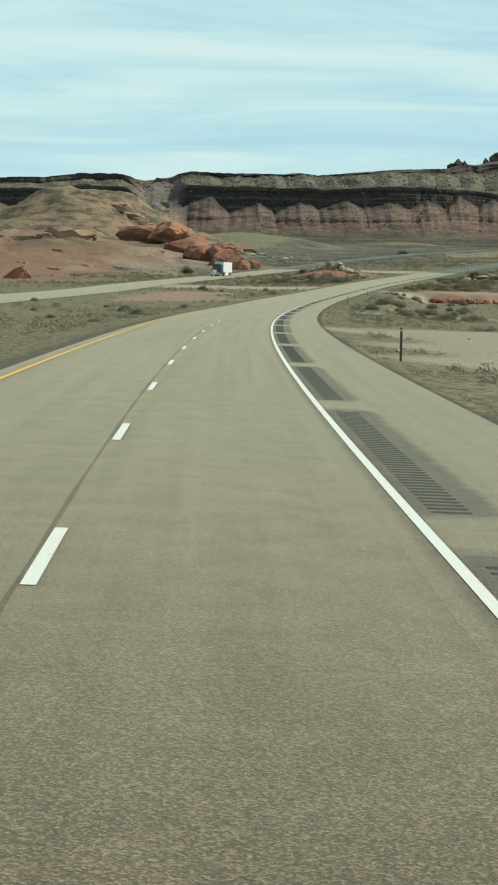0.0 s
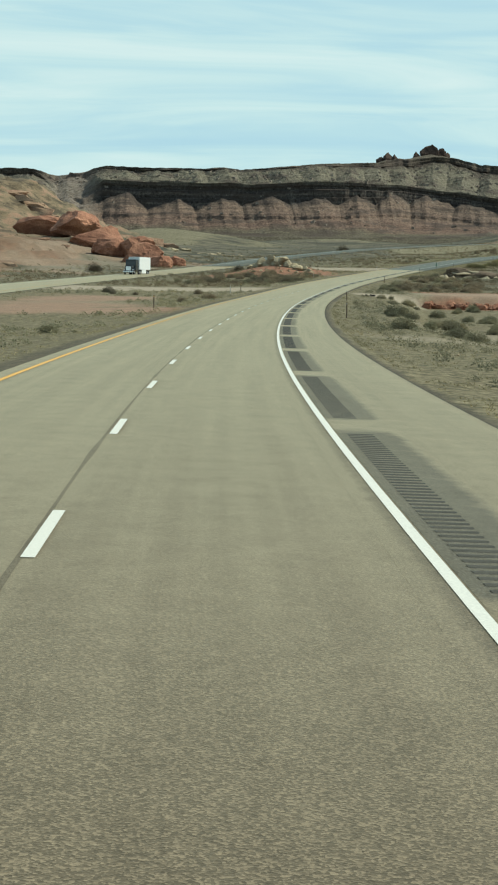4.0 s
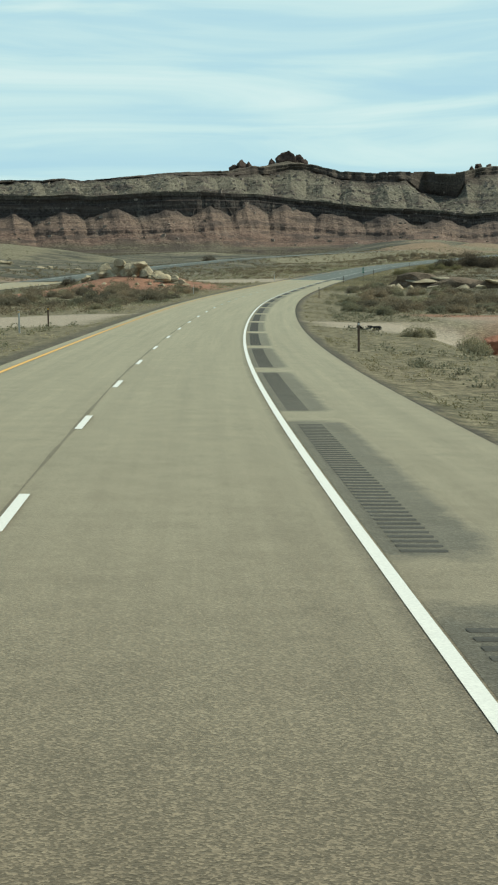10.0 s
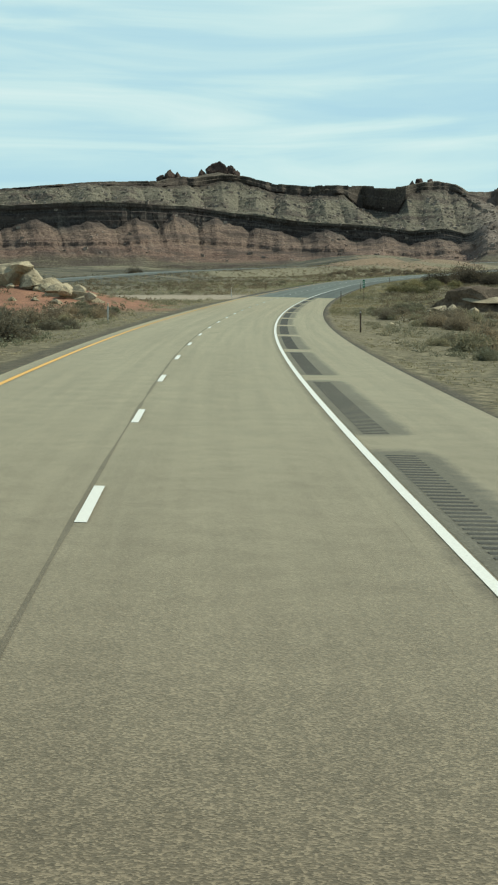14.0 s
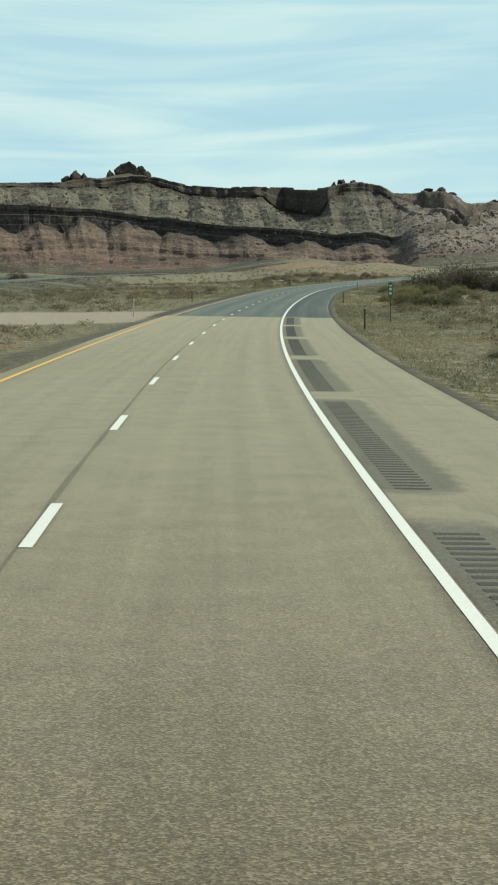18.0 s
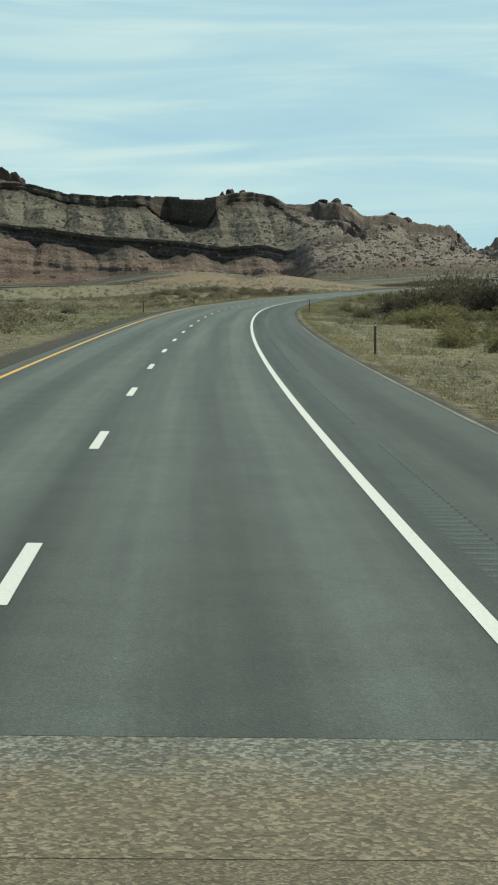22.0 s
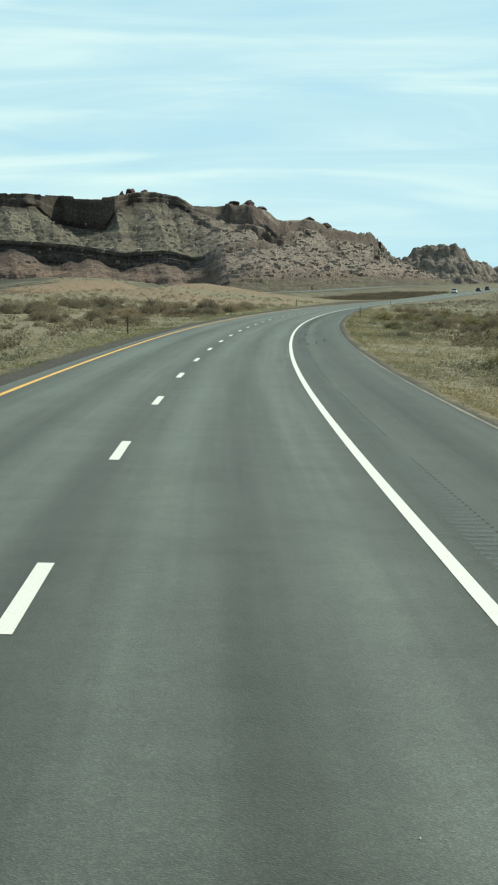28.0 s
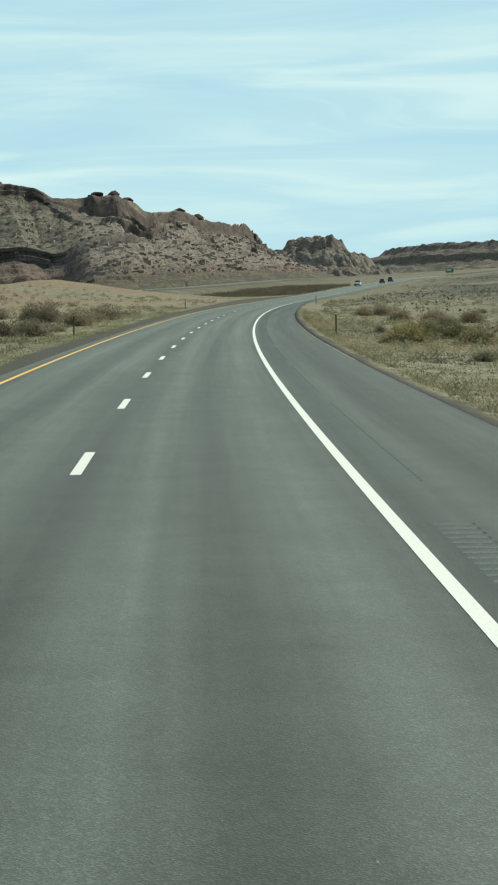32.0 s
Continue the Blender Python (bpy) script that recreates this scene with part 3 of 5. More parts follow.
# the cap: height of its face in metres, and how far back it stands
CAP_TALL = ((0, 0.145, 0.152, 0.158, 0.175, 0.19, 0.25, 0.265, 0.29, 0.315, 0.335, 0.36, 0.42, 0.432, 0.464, 0.472, 0.52, 0.56, 0.585, 0.61, 0.66, 0.70, 1.0), (7, 7, 1, 4, 5, 2, 2, 4, 6, 8.5, 6, 9, 9.5, 22, 25, 11, 6, 6, 10, 9, 6, 8, 8))
CAP_BACK = ((0, 0.40, 0.424, 0.436, 0.450, 0.464, 0.471, 0.485, 0.52, 0.58, 0.598, 0.604, 0.64, 1.0), (0.93, 0.93, 0.945, 0.98, 0.94, 0.85, 0.83, 0.89, 0.93, 0.95, 0.97, 0.90, 0.95, 0.95))
RIM_HIGH = ((0, 0.119, 0.13, 0.142, 0.149, 0.156, 0.164, 0.175, 0.20, 0.209, 0.218, 0.245, 0.273, 0.29, 0.305, 0.355, 0.39, 0.467, 0.489, 0.505, 0.525, 0.54, 0.56, 0.59, 0.605, 0.625, 0.65, 0.673, 0.687, 0.70, 0.742, 0.765, 0.81, 0.86, 0.92, 1.0),
            (116, 120, 124, 123, 116, 120, 126, 124, 122.5, 124, 121.5, 126.5, 132.5, 135, 140, 141, 138, 139, 144, 145, 141.5, 134.5, 133, 134, 134, 127, 129, 129.5, 126, 127, 129, 129.5, 123, 116, 106, 90))
# how far fallen rock hides the ledges
FALLEN = ((0, 0.143, 0.149, 0.157, 0.163, 0.49, 0.53, 0.565, 0.60, 1.0), (0, 0, 0.95, 0.95, 0, 0, 0.25, 0.8, 1, 1))


def ridged(x, y, octaves, seed):
    total, size, norm = 0.0, 1.0, 0.0
    for k in range(octaves):
        total = total + size * (1 - np.abs(2 * waves(np.asarray(x) * 2 ** k + 5.1 * k, np.asarray(y) * 2 ** k, seed + k) - 1))
        norm += size
        size *= 0.5
    return total / norm


def spurs(p, seed):
    """Gabled crests at uneven steps: 1 on each crest, 0 in the gullies; and a height of its own for each."""
    cell = np.floor(p)
    q = p - cell
    mid = 0.35 + 0.3 * lattice(cell, 0 * cell, seed)
    return np.where(q < mid, q / mid, (1 - q) / (1 - mid)), lattice(cell, 0 * cell, seed + 5)


def mesa_sheet(n):
    u = np.concatenate([np.linspace(0, 0.10, 60, endpoint=False), np.linspace(0.10, 0.70, int(n * 0.78), endpoint=False), np.linspace(0.70, 1.0, int(n * 0.22))])[:, None]
    fx, fy, fz = (along(u, v) for v in (FOOT_X, FOOT_Y, FOOT_Z))
    rx, ry, rz = (along(u, v) for v in (RIM_X, RIM_Y, RIM_Z))
    gone, top, crest, tall, wk = (np.interp(u, *v) for v in (FALLEN, CLIFF_TOP, RED_TOP, CAP_TALL, CAP_BACK))
    rz = np.interp(u, *RIM_HIGH) - (1 - wk) * np.hypot(rx - fx, ry - fy) * 0.08
    run = np.cumsum(np.concatenate([[0], np.hypot(np.diff(fx[:, 0] + rx[:, 0]), np.diff(fy[:, 0] + ry[:, 0])) / 2]))[:, None]
    reach, high = np.hypot(rx - fx, ry - fy), rz - fz
    gone = np.clip(gone + (fractal(run / 40, 0 * run, 3, 40) - 0.5) * 2.4 * gone * (1 - gone), 0, 1)
    flat = lambda k: np.zeros((len(u), k))
    # red foot slopes: gabled spurs with gullies between, broken by a ledge, above a low apron
    a = np.concatenate([[-0.45, -0.2], np.linspace(0, 0.45, 12, endpoint=False), np.linspace(0.45, 1, 62)])[None]
    wb = 0.548 + 0.030 * (fractal(run / 55, 0 * run, 4, 46) - 0.5)
    wa = wb * a
    q = (1 - np.clip(a, 0, 1)) * wb * reach
    sway = run + 9 * (fractal(run / 60, q / 60, 2, 45) - 0.5)
    big, own = spurs(sway / 46, 41)
    small, _ = spurs(sway / 11, 42)
    hr = crest * high
    long = 62 + 26 * fractal(run / 60, 0 * run, 2, 38)
    down = np.clip(q / long, 0, 1)
    low = np.clip(1 - q / (wb * reach), 0, 1)
    apron = 15.0 * low ** 1.6 * np.clip(hr / 34, 0.4, 1) * (0.8 + 0.5 * fractal(run / 45, q / 60, 3, 39))
    h = apron + np.clip(hr * (0.88 + 0.2 * own * big) - 15.0 * np.clip(hr / 34, 0.4, 1), 4, None) * (1 - down) ** 1.25
    h = h - ((1 - big ** 0.8) * np.interp(down, (0, 0.15, 0.45, 0.8, 1), (5.0, 3.8, 2.2, 0.8, 0.0)) + (1 - small) * np.interp(down, (0, 0.4, 1), (0.8, 0.8, 0.0))) * np.clip(hr / 32, 0.5, 1)
    h = h + (fractal(run / 7, q / 7, 4, 44) - 0.5) * 2.2 * np.clip(1.2 - down, 0.25, 1)
    band = np.clip((fractal(run / 70, 0 * run, 2, 43) - 0.30) / 0.1, 0, 1)
    for level, size in ((0.50, 1.1), (0.57, 0.35), (0.72, 0.25), (0.84, 0.25)):
        h = h + band * size * np.tanh((h - level * hr - (fractal(run / 50, q / 30, 2, 47) - 0.5)) / 0.22)
    za = fz + np.minimum(h, top * high - 1.0) + np.minimum(a, 0) * 60
    # the cliff: three faces one above the other, with thin ledges, cut into buttresses
    b = np.linspace(0, 1, 40)[None]
    lead = (fractal(run / 26, b * 0.7, 4, 48, 0.6) - 0.5) * 13 + (waves(run / 4.5, b * 1.5, 49) > 0.55) * 1.1
    ledge = 3.2 * (np.clip((b - 0.36) / 0.03, 0, 1) + np.clip((b - 0.66) / 0.03, 0, 1)) - 1.4 * np.clip((b - 0.90) / 0.03, 0, 1)
    climb = np.interp(b, (0, 0.36, 0.39, 0.66, 0.69, 0.90, 0.93, 1), (0, 0.44, 0.45, 0.74, 0.75, 0.86, 0.87, 1))
    front = np.clip(1 - np.abs(2 * b - 1), 0, 1) ** 0.3
    wc = wb + (2.5 + np.abs(lead) * front * 0.9 + ledge) / reach
    foot_z = fz + (0.86 * crest * high - 8.0) * np.clip(1 - gone * 0.3, 0, 1)
    zc = foot_z + (fz + top * high - foot_z) * climb
    # the grey slope under the cap: lobes of rubble
    c = np.linspace(0.01, 1, 56)[None]
    wk = wk + 0.05 * (fractal(run / 30, 0 * run, 5, 50, 0.65) - 0.5)
    wd = wc[:, -1:] + (wk - wc[:, -1:]) * c
    lobe, _ = spurs((run + 10 * (fractal(run / 50, c, 2, 52) - 0.5)) / 32, 53)
    zk = rz - tall
    zd = zc[:, -1:] + (zk - zc[:, -1:]) * (0.25 * c + 0.75 * c ** 1.15) + (lobe - 0.45) * 7.0 * np.sin(np.pi * c ** 0.8) * np.clip((zk - zc[:, -1:]) / 20, 0.4, 1.2)
    # the cap, split by joints into blocks
    d = np.linspace(0.02, 1, 22)[None]
    split = (waves(run / 5.5, 0 * d, 54) - 0.5) * 5 + (waves(run / 17, d, 55) - 0.5) * 7
    we = wk + (split * np.clip(d * 6, 0, 1) + 2.0 * np.clip((d - 0.55) / 0.05, 0, 1)) / reach
    ze = zk + (rz - zk) * d * (0.93 + 0.07 * (waves(run / 6, 0 * d, 56) > 0.4))
    # the top
    e = np.concatenate([np.linspace(0.006, 0.2, 26), np.linspace(0.25, 1.6, 9)])[None]
    wf = we[:, -1:] + e
    zf = ze[:, -1:] + (rz - ze[:, -1:]) * np.clip(e * 8, 0, 1) + np.clip(e / 0.03, 0, 1) * (fractal(run / 38, e * 9, 5, 58, 0.6) - 0.55) * 5 * np.clip(1.4 - e, 0.2, 1)
    w = np.concatenate([wa + 0 * run, wc, wd, we, wf], 1)
    z = np.concatenate([za, zc, zd, ze, zf], 1)
    one = 0 * w
    layer = np.concatenate([0.10 + 0.89 * np.clip(a, 0, 1) + flat(a.shape[1]), 1.05 + 0.9 * climb + flat(40), 2.02 + 0.95 * c + flat(56), 3.08 + 0.85 * d + flat(22), 3.95 + flat(e.shape[1])], 1) / 4
    # where rock has slid: a slope of heaps with broken ledges
    rows = w.shape[1]
    k_top = rows - e.shape[1]
    lin = np.concatenate([[-0.25, -0.12], np.linspace(0, 1, k_top - 2)])[None]
    lin = np.concatenate([lin, 1 + e], 1) + one
    slide = np.clip(lin, 0, 1) ** 0.95
    s9 = slide * 6 + (fractal(run / 70, lin * 2, 4, 51) - 0.5) * 3.4
    stepped = (np.floor(s9) + np.clip((s9 - np.floor(s9) - 0.74) / 0.07, 0, 1)) / 6 - (s9 / 6 - slide)
    broken = np.clip((fractal(run / 26, lin * 6, 4, 53) - 0.47) / 0.10, 0, 1)
    heaps = slide + (stepped - slide) * broken * np.clip((lin - 0.25) / 0.5, 0.12, 0.9)
    lip = np.clip((lin - 0.95 - 0.05 * (fractal(run / 24, 0 * lin, 2, 59, 0.5) - 0.5)) / 0.02, 0, 1)
    heaps = np.where(lin > 0.85, heaps * (1 - tall / high) + lip * tall / high, heaps)
    heaps = np.where(lin <= 0.85, heaps * (1 - tall / high), heaps)
    zg = np.where(lin <= 1, fz + high * heaps + np.minimum(lin, 0) * 140, z)
    w, z = w * (1 - gone) + lin * gone, z * (1 - gone) + zg * gone
    x, y = fx + (rx - fx) * w, fy + (ry - fy) * w
    for px, py, r, up in ((344, 1898, 46, 10.5), (288, 1850, 26, 3.0), (548, 1898, 26, 4.0), (625, 1852, 24, 2.0), (806, 2008, 20, 2.0)):
        z = z + up * np.clip(1.15 - np.hypot(x - px, (y - py) * 0.6) / r, 0, 1) * (0.9 + 0.2 * bumps(x / 9, y / 9, 61))
    rub = np.concatenate([flat(a.shape[1]) + 0.12 * np.clip(a, 0, 1), flat(40), flat(56) + 1, flat(22), 0.35 * np.clip(1 - e * 4, 0, 1) + flat(e.shape[1])], 1)
    loose = np.clip(np.maximum(rub, gone * (lin < 1.02) * np.clip(lin / 0.1, 0, 1)), 0, 1)
    wr, run_ = w * reach, run + one
    z = z + loose * (bumps(run_ / 6, wr / 6, 63) * (1.5 - 0.7 * gone) + bumps(run_ / 2.8, wr / 2.8, 64) * 0.35 + (fractal(run_ / 22, wr / 22, 4, 65, 0.6) - 0.5) * 4.5)
    z = z + gone * loose * (bumps(run_ / 15, wr / 15, 66) * 1.3 - 0.3)
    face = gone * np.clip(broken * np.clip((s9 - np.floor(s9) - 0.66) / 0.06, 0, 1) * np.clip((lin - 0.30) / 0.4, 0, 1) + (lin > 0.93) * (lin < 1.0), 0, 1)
    return np.stack([x, y, z], -1), layer, gone * np.clip((lin - 0.05) / 0.2, 0, 1), loose, face


mv, ml, mg, loose_at, face_at = mesa_sheet(1500)
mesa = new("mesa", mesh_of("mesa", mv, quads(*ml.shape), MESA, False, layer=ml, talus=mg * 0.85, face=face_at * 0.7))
slid = (mg[:-1, :-1] > 0.5).ravel()
mesa.data.polygons.foreach_set("use_smooth", slid)
tagged(mesa, "long layered sandstone mesa with red foot slopes, dark ledges and rubble", "mesa", kind="structure")

# fallen blocks strewn over its slopes
FALLEN_ROCK = rough_stuff("fallen_block", (0.16, 0.125, 0.10), (0.38, 0.315, 0.255), 0.08, 0.6, 0.6, 0.5, 0.95, 0.12)
r = np.random.default_rng(33)
iu, iw = r.integers(int(ml.shape[0] * 0.08), ml.shape[0], 52000), r.integers(20, int(ml.shape[1] * 0.80), 52000)
ok = r.random(52000) < 0.012 + 0.19 * loose_at[iu, iw] - 0.07 * mg[iu, iw]
at = mv[iu[ok], iw[ok]]
size = (0.28 + 1.5 * r.random(len(at)) ** 5.0) * (1 + 0.15 * mg[iu[ok], iw[ok]])
cube = np.array([[-1, -1, -1], [1, -1, -1], [1, 1, -1], [-1, 1, -1], [-1, -1, 1], [1, -1, 1], [1, 1, 1], [-1, 1, 1]], float)
corner = cube[None] * (0.6 + 0.55 * r.random((len(at), 8, 1))) * size[:, None, None] * np.stack([r.uniform(0.8, 1.25, len(at)), r.uniform(0.8, 1.2, len(at)), r.uniform(0.6, 0.95, len(at))], -1)[:, None]
turn = r.uniform(0, 6.3, len(at))[:, None]
corner = np.stack([corner[..., 0] * np.cos(turn) - corner[..., 1] * np.sin(turn), corner[..., 0] * np.sin(turn) + corner[..., 1] * np.cos(turn), corner[..., 2] + 0.15 * corner[..., 0]], -1)
sides = np.array([[0, 3, 2, 1], [4, 5, 6, 7], [0, 1, 5, 4], [1, 2, 6, 5], [2, 3, 7, 6], [3, 0, 4, 7]])
blocks = new("fallen_blocks", mesh_of("fallen_blocks", corner + at[:, None], (sides[None] + 8 * np.arange(len(at))[:, None, None]).reshape(-1, 4), FALLEN_ROCK))
tagged(blocks, "fallen sandstone blocks strewn over the mesa slopes", "rubble", kind="stuff")


def butte(name, x, y, z, rx, ry, tall, seed, label, cliff=0.5, n=220, k=80, gone=0.8, base_drop=8.0, shape=((0, 0.25, 0.5, 0.56, 0.72, 0.77, 1), (0, 0.22, 0.50, 0.66, 0.78, 0.95, 1.0)), low=0.22):
    """A hill with rubble sides and a broken cap, as a sheet of rings."""
    a = np.linspace(0, 2 * math.pi, n)[:, None]
    q = np.linspace(0, 1, k)[None]
    rough = 0.9 + 0.22 * fractal(np.cos(a) * 2 + 5, np.sin(a) * 2 + 5 + seed, 3, seed)
    prof = np.interp(q, *shape) + 0 * a
    px, py = x + np.cos(a) * rx * rough * (1 - q), y + np.sin(a) * ry * rough * (1 - q)
    pz = z - base_drop + (tall + base_drop) * prof + (bumps(px / 7, py / 7, seed) * 5 + bumps(px / 15, py / 15, seed + 9) * 6 + (fractal(px / 30, py / 30, 4, seed + 3) - 0.5) * 6) * np.clip(q / 0.1, 0, 1) * min(1, tall / 40)
    hill = new(name, mesh_of(name, np.stack([px, py, pz], -1), quads(n, k), MESA, False, layer=np.broadcast_to(low + (0.94 - low) * prof, px.shape), talus=np.full(px.shape, gone)))
    return tagged(hill, label, "hill", kind="structure")


butte("butte", 1138, 2450, 92, 140, 130, 60, 5, "brown rocky butte with a broken cap", 1.0)
# far mesas: talus and layers picked pale and grey, haze put into colour
FLAT_TOP = ((0, 0.10, 0.20, 0.215, 0.27, 0.29, 1), (0, 0.22, 0.50, 0.70, 0.82, 0.98, 1.0))
butte("far_mesa", 3150, 4330, 190, 930, 540, 96, 8, "long flat far mesa with slopes greyed for haze", 1.0, 320, 90, 0.55, 8.0, FLAT_TOP, 0.5)
butte("far_mesa", 4300, 3700, 190, 900, 600, 90, 9, "long flat far mesa with slopes greyed for haze", 1.0, 200, 60, 0.55, 8.0, FLAT_TOP, 0.5)

# ranges at the end of sight; the blue of haze is in their colour
m, t, b = material("hazy_range_rock", 1.0, 0, 0.0)
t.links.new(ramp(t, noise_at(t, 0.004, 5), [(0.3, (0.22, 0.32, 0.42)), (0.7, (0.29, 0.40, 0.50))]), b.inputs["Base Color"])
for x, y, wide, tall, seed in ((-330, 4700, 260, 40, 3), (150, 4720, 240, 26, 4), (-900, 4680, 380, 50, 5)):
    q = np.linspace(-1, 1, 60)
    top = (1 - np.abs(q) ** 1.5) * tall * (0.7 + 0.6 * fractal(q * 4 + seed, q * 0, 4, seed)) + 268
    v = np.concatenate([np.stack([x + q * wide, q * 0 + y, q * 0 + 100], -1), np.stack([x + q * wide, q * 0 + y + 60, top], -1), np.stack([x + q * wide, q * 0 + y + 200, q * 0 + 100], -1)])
    tagged(new("backdrop", mesh_of("backdrop", v, quads(3, 60), m, True)), "mountain range at the end of sight, coloured blue for haze", "mountains", kind="structure")


# ---- shoulder: dark sealed patches with milled strips, joints and cracks ----
RUT = rough_stuff("milled_groove", (0.056, 0.052, 0.041), (0.084, 0.078, 0.061), 2.0, 30.0, 0.4, 0.01, 0.8)
GROOVE = paving("milled_pale_groove", (0.105, 0.116, 0.102), (0.130, 0.144, 0.127), 0.3, (1, 1, 1), 80.0, 0.05, 0.6, (0.70, 0.70, 0.70), 0.16, (0.9, 1.0, 0.9, 1))
TAR = rough_stuff("tar", (0.030, 0.031, 0.028), (0.048, 0.050, 0.045), 2.0, 30.0, 0.4, 0.01, 0.7)
rng = random.Random(4)


def bars(name, s0, s1, l0, l1, gap, wide, mat, up, ridge=0.006):
    """A row of milled grooves across the shoulder, one joined mesh."""
    s = np.arange(s0, s1, gap)
    v, f = [], []
    for k, at in enumerate(s):
        v.append(spot([at, at, at + wide, at + wide, at + wide / 2, at + wide / 2], [l0, l1, l1, l0, l0 - 0.01, l1 + 0.01], [up, up, up, up, up + ridge, up + ridge]))
        n = 6 * k
        f += [[n, n + 1, n + 5, n + 4], [n + 4, n + 5, n + 2, n + 3]]
    return mesh_of(name, np.concatenate(v), f, mat, False, lat=np.full(6 * len(s), -0.5), run=np.repeat(s, 6))


for k in range(-15, 16):
    s0 = 255.0 + 18.27 * k
    if s0 < -40 or s0 > SEAM - 16:
        continue
    wide = rng.uniform(0.0, 0.25)
    lefts = [-1.12 - wide * 0.6, -0.92 - wide * 0.5, -0.74, -0.4, -0.14, -0.08]
    sheet = sweep("sealed_patch", s0 - 0.8, s0 + 16.8, 0.6, lefts, [0.002, 0.006, 0.007, 0.007, 0.007, 0.002], PATCH)
    along_s = np.linspace(-0.8, 16.8, len(sheet.vertices) // len(lefts))
    ends = np.interp(along_s, (-0.8, 0.0, 0.6, 15.4, 16.8), (-0.4, 0.25, 0.66 + 0.2 * wide, 0.66, -0.2))
    sheet.attributes.new("fade", "FLOAT", "POINT").data.foreach_set("value", (ends[:, None] + np.array([-0.6, -0.12, 0, 0, 0, -0.1])[None]).astype(np.float32).ravel())
    for v in list(sheet.vertices)[:len(lefts)] + list(sheet.vertices)[-len(lefts):]:
        v.co.z -= 0.006
    patch = part("sealed_patch", sheet, None, road_pale, "dark sealed shoulder patch")
    part("rumble_strip", bars("rumble_strip", s0 + 0.4, s0 + 15.2, -0.68, -0.24, 0.305, 0.16, RUT, 0.009), None, patch)
for k in range(0, 34):
    s0 = SEAM + 3.0 + 18.27 * k
    part("rumble_strip", bars("rumble_strip", s0, s0 + 14.6, -0.76, -0.36, 0.305, 0.13, GROOVE, 0.0056, 0.0006), None, road_dark)
    part("rumble_joint", bars("rumble_joint", s0, s0 + 14.6, -0.785, -0.765, 0.305, 0.16, TAR, 0.0058, 0.001), None, road_dark)


def crack(name, s0, s1, left, wander, wide, mat, parent, seed, up=0.006):
    s = np.arange(s0, s1, 0.8)
    mid = left + (fractal(s / 22, s * 0, 4, seed) - 0.5) * wander
    half = wide * (0.25 + 0.9 * waves(s / 2.3, s * 0 + 4, seed + 1))
    v = spot(np.repeat(s, 2), np.stack([mid - half, mid + half], -1).ravel(), up)
    return part(name, mesh_of(name, v, quads(len(s), 2), mat), None, parent)


# the joint beside the lane dashes
crack("lane_joint", -40, SEAM, LANE + 0.10, 0.08, 0.04, JOINT, road_pale, 3, 0.0015)
band = sweep("edge_band", -40, SEAM, 3.0, [0.06, 0.14, 0.24, 0.40], [0.0015, 0.002, 0.002, 0.0008], TACK)
band.attributes.new("fade", "FLOAT", "POINT").data.foreach_set("value", np.tile(np.array([0.55, 0.5, 0.15, -0.45], np.float32), len(band.vertices) // 4))
part("edge_band", band, None, road_pale)
strip = sweep("seam_strip", SEAM - 1.9, SEAM - 0.004, 0.38, [-3.1, 2.0, 7.7], [0.003, 0.003, 0.003], SEAM_GRIT)
strip.attributes.new("fade", "FLOAT", "POINT").data.foreach_set("value", np.repeat(np.linspace(-0.45, 0.7, len(strip.vertices) // 3), 3).astype(np.float32))
part("seam_strip", strip, None, road_pale, "grey gritty strip at the pavement joint")
for s, left, long, wide in ((309, 2.3, 1.2, 0.35), (306, 3.0, 0.8, 0.3), (420, 3.1, 1.6, 0.3), (422, 1.5, 1.2, 0.25), (188, 1.8, 0.12, 0.35), (404, 2.0, 0.15, 0.3)):
    a = np.linspace(0, 2 * math.pi, 22)[:-1]
    r = 0.35 + 0.65 * waves(np.cos(a) * 2 + s, np.sin(a) * 2 + 9, 7)
    part("stain", mesh_of("stain", spot(s + np.cos(a) * r * long, left + np.sin(a) * r * wide, 0.0016), [list(range(21))], EDGE_BAND), None, road_pale)
for s, left, long in ((770, -1.3, 3.0), (768, -0.9, 2.0), (775, -1.8, 4.0), (781, -0.2, 1.2), (786, -0.9, 2.5), (792, -1.4, 2.0)):
    crack("scrape", s, s + 2 + long, left, 0.5, 0.10, TAR, road_dark, int(s), 0.006)
SMEAR = rough_stuff("paint_smear", (0.16, 0.165, 0.155), (0.30, 0.30, 0.28), 3.0, 20.0, 0.3, 0.01, 0.7)
for s, left, long in ((750.5, 0.20, 4.5), (752.0, 0.33, 3.0), (756.5, 0.17, 4.0), (668.0, 4.15, 3.0)):
    crack("paint_smear", s, s + long, left, 0.10, 0.035, SMEAR, road_dark, int(s * 2), 0.0062)
road_edge = rough_stuff("crumbled_edge", (0.20, 0.185, 0.15), (0.30, 0.28, 0.22), 1.5, 12.0, 0.6, 0.03)
for s0, s1 in ((560, 640), (690, 760), (840, 930)):
    crack("pale_edge", s0, s1, -3.13, 0.12, 0.05, road_edge, road_dark, s0, 0.012)


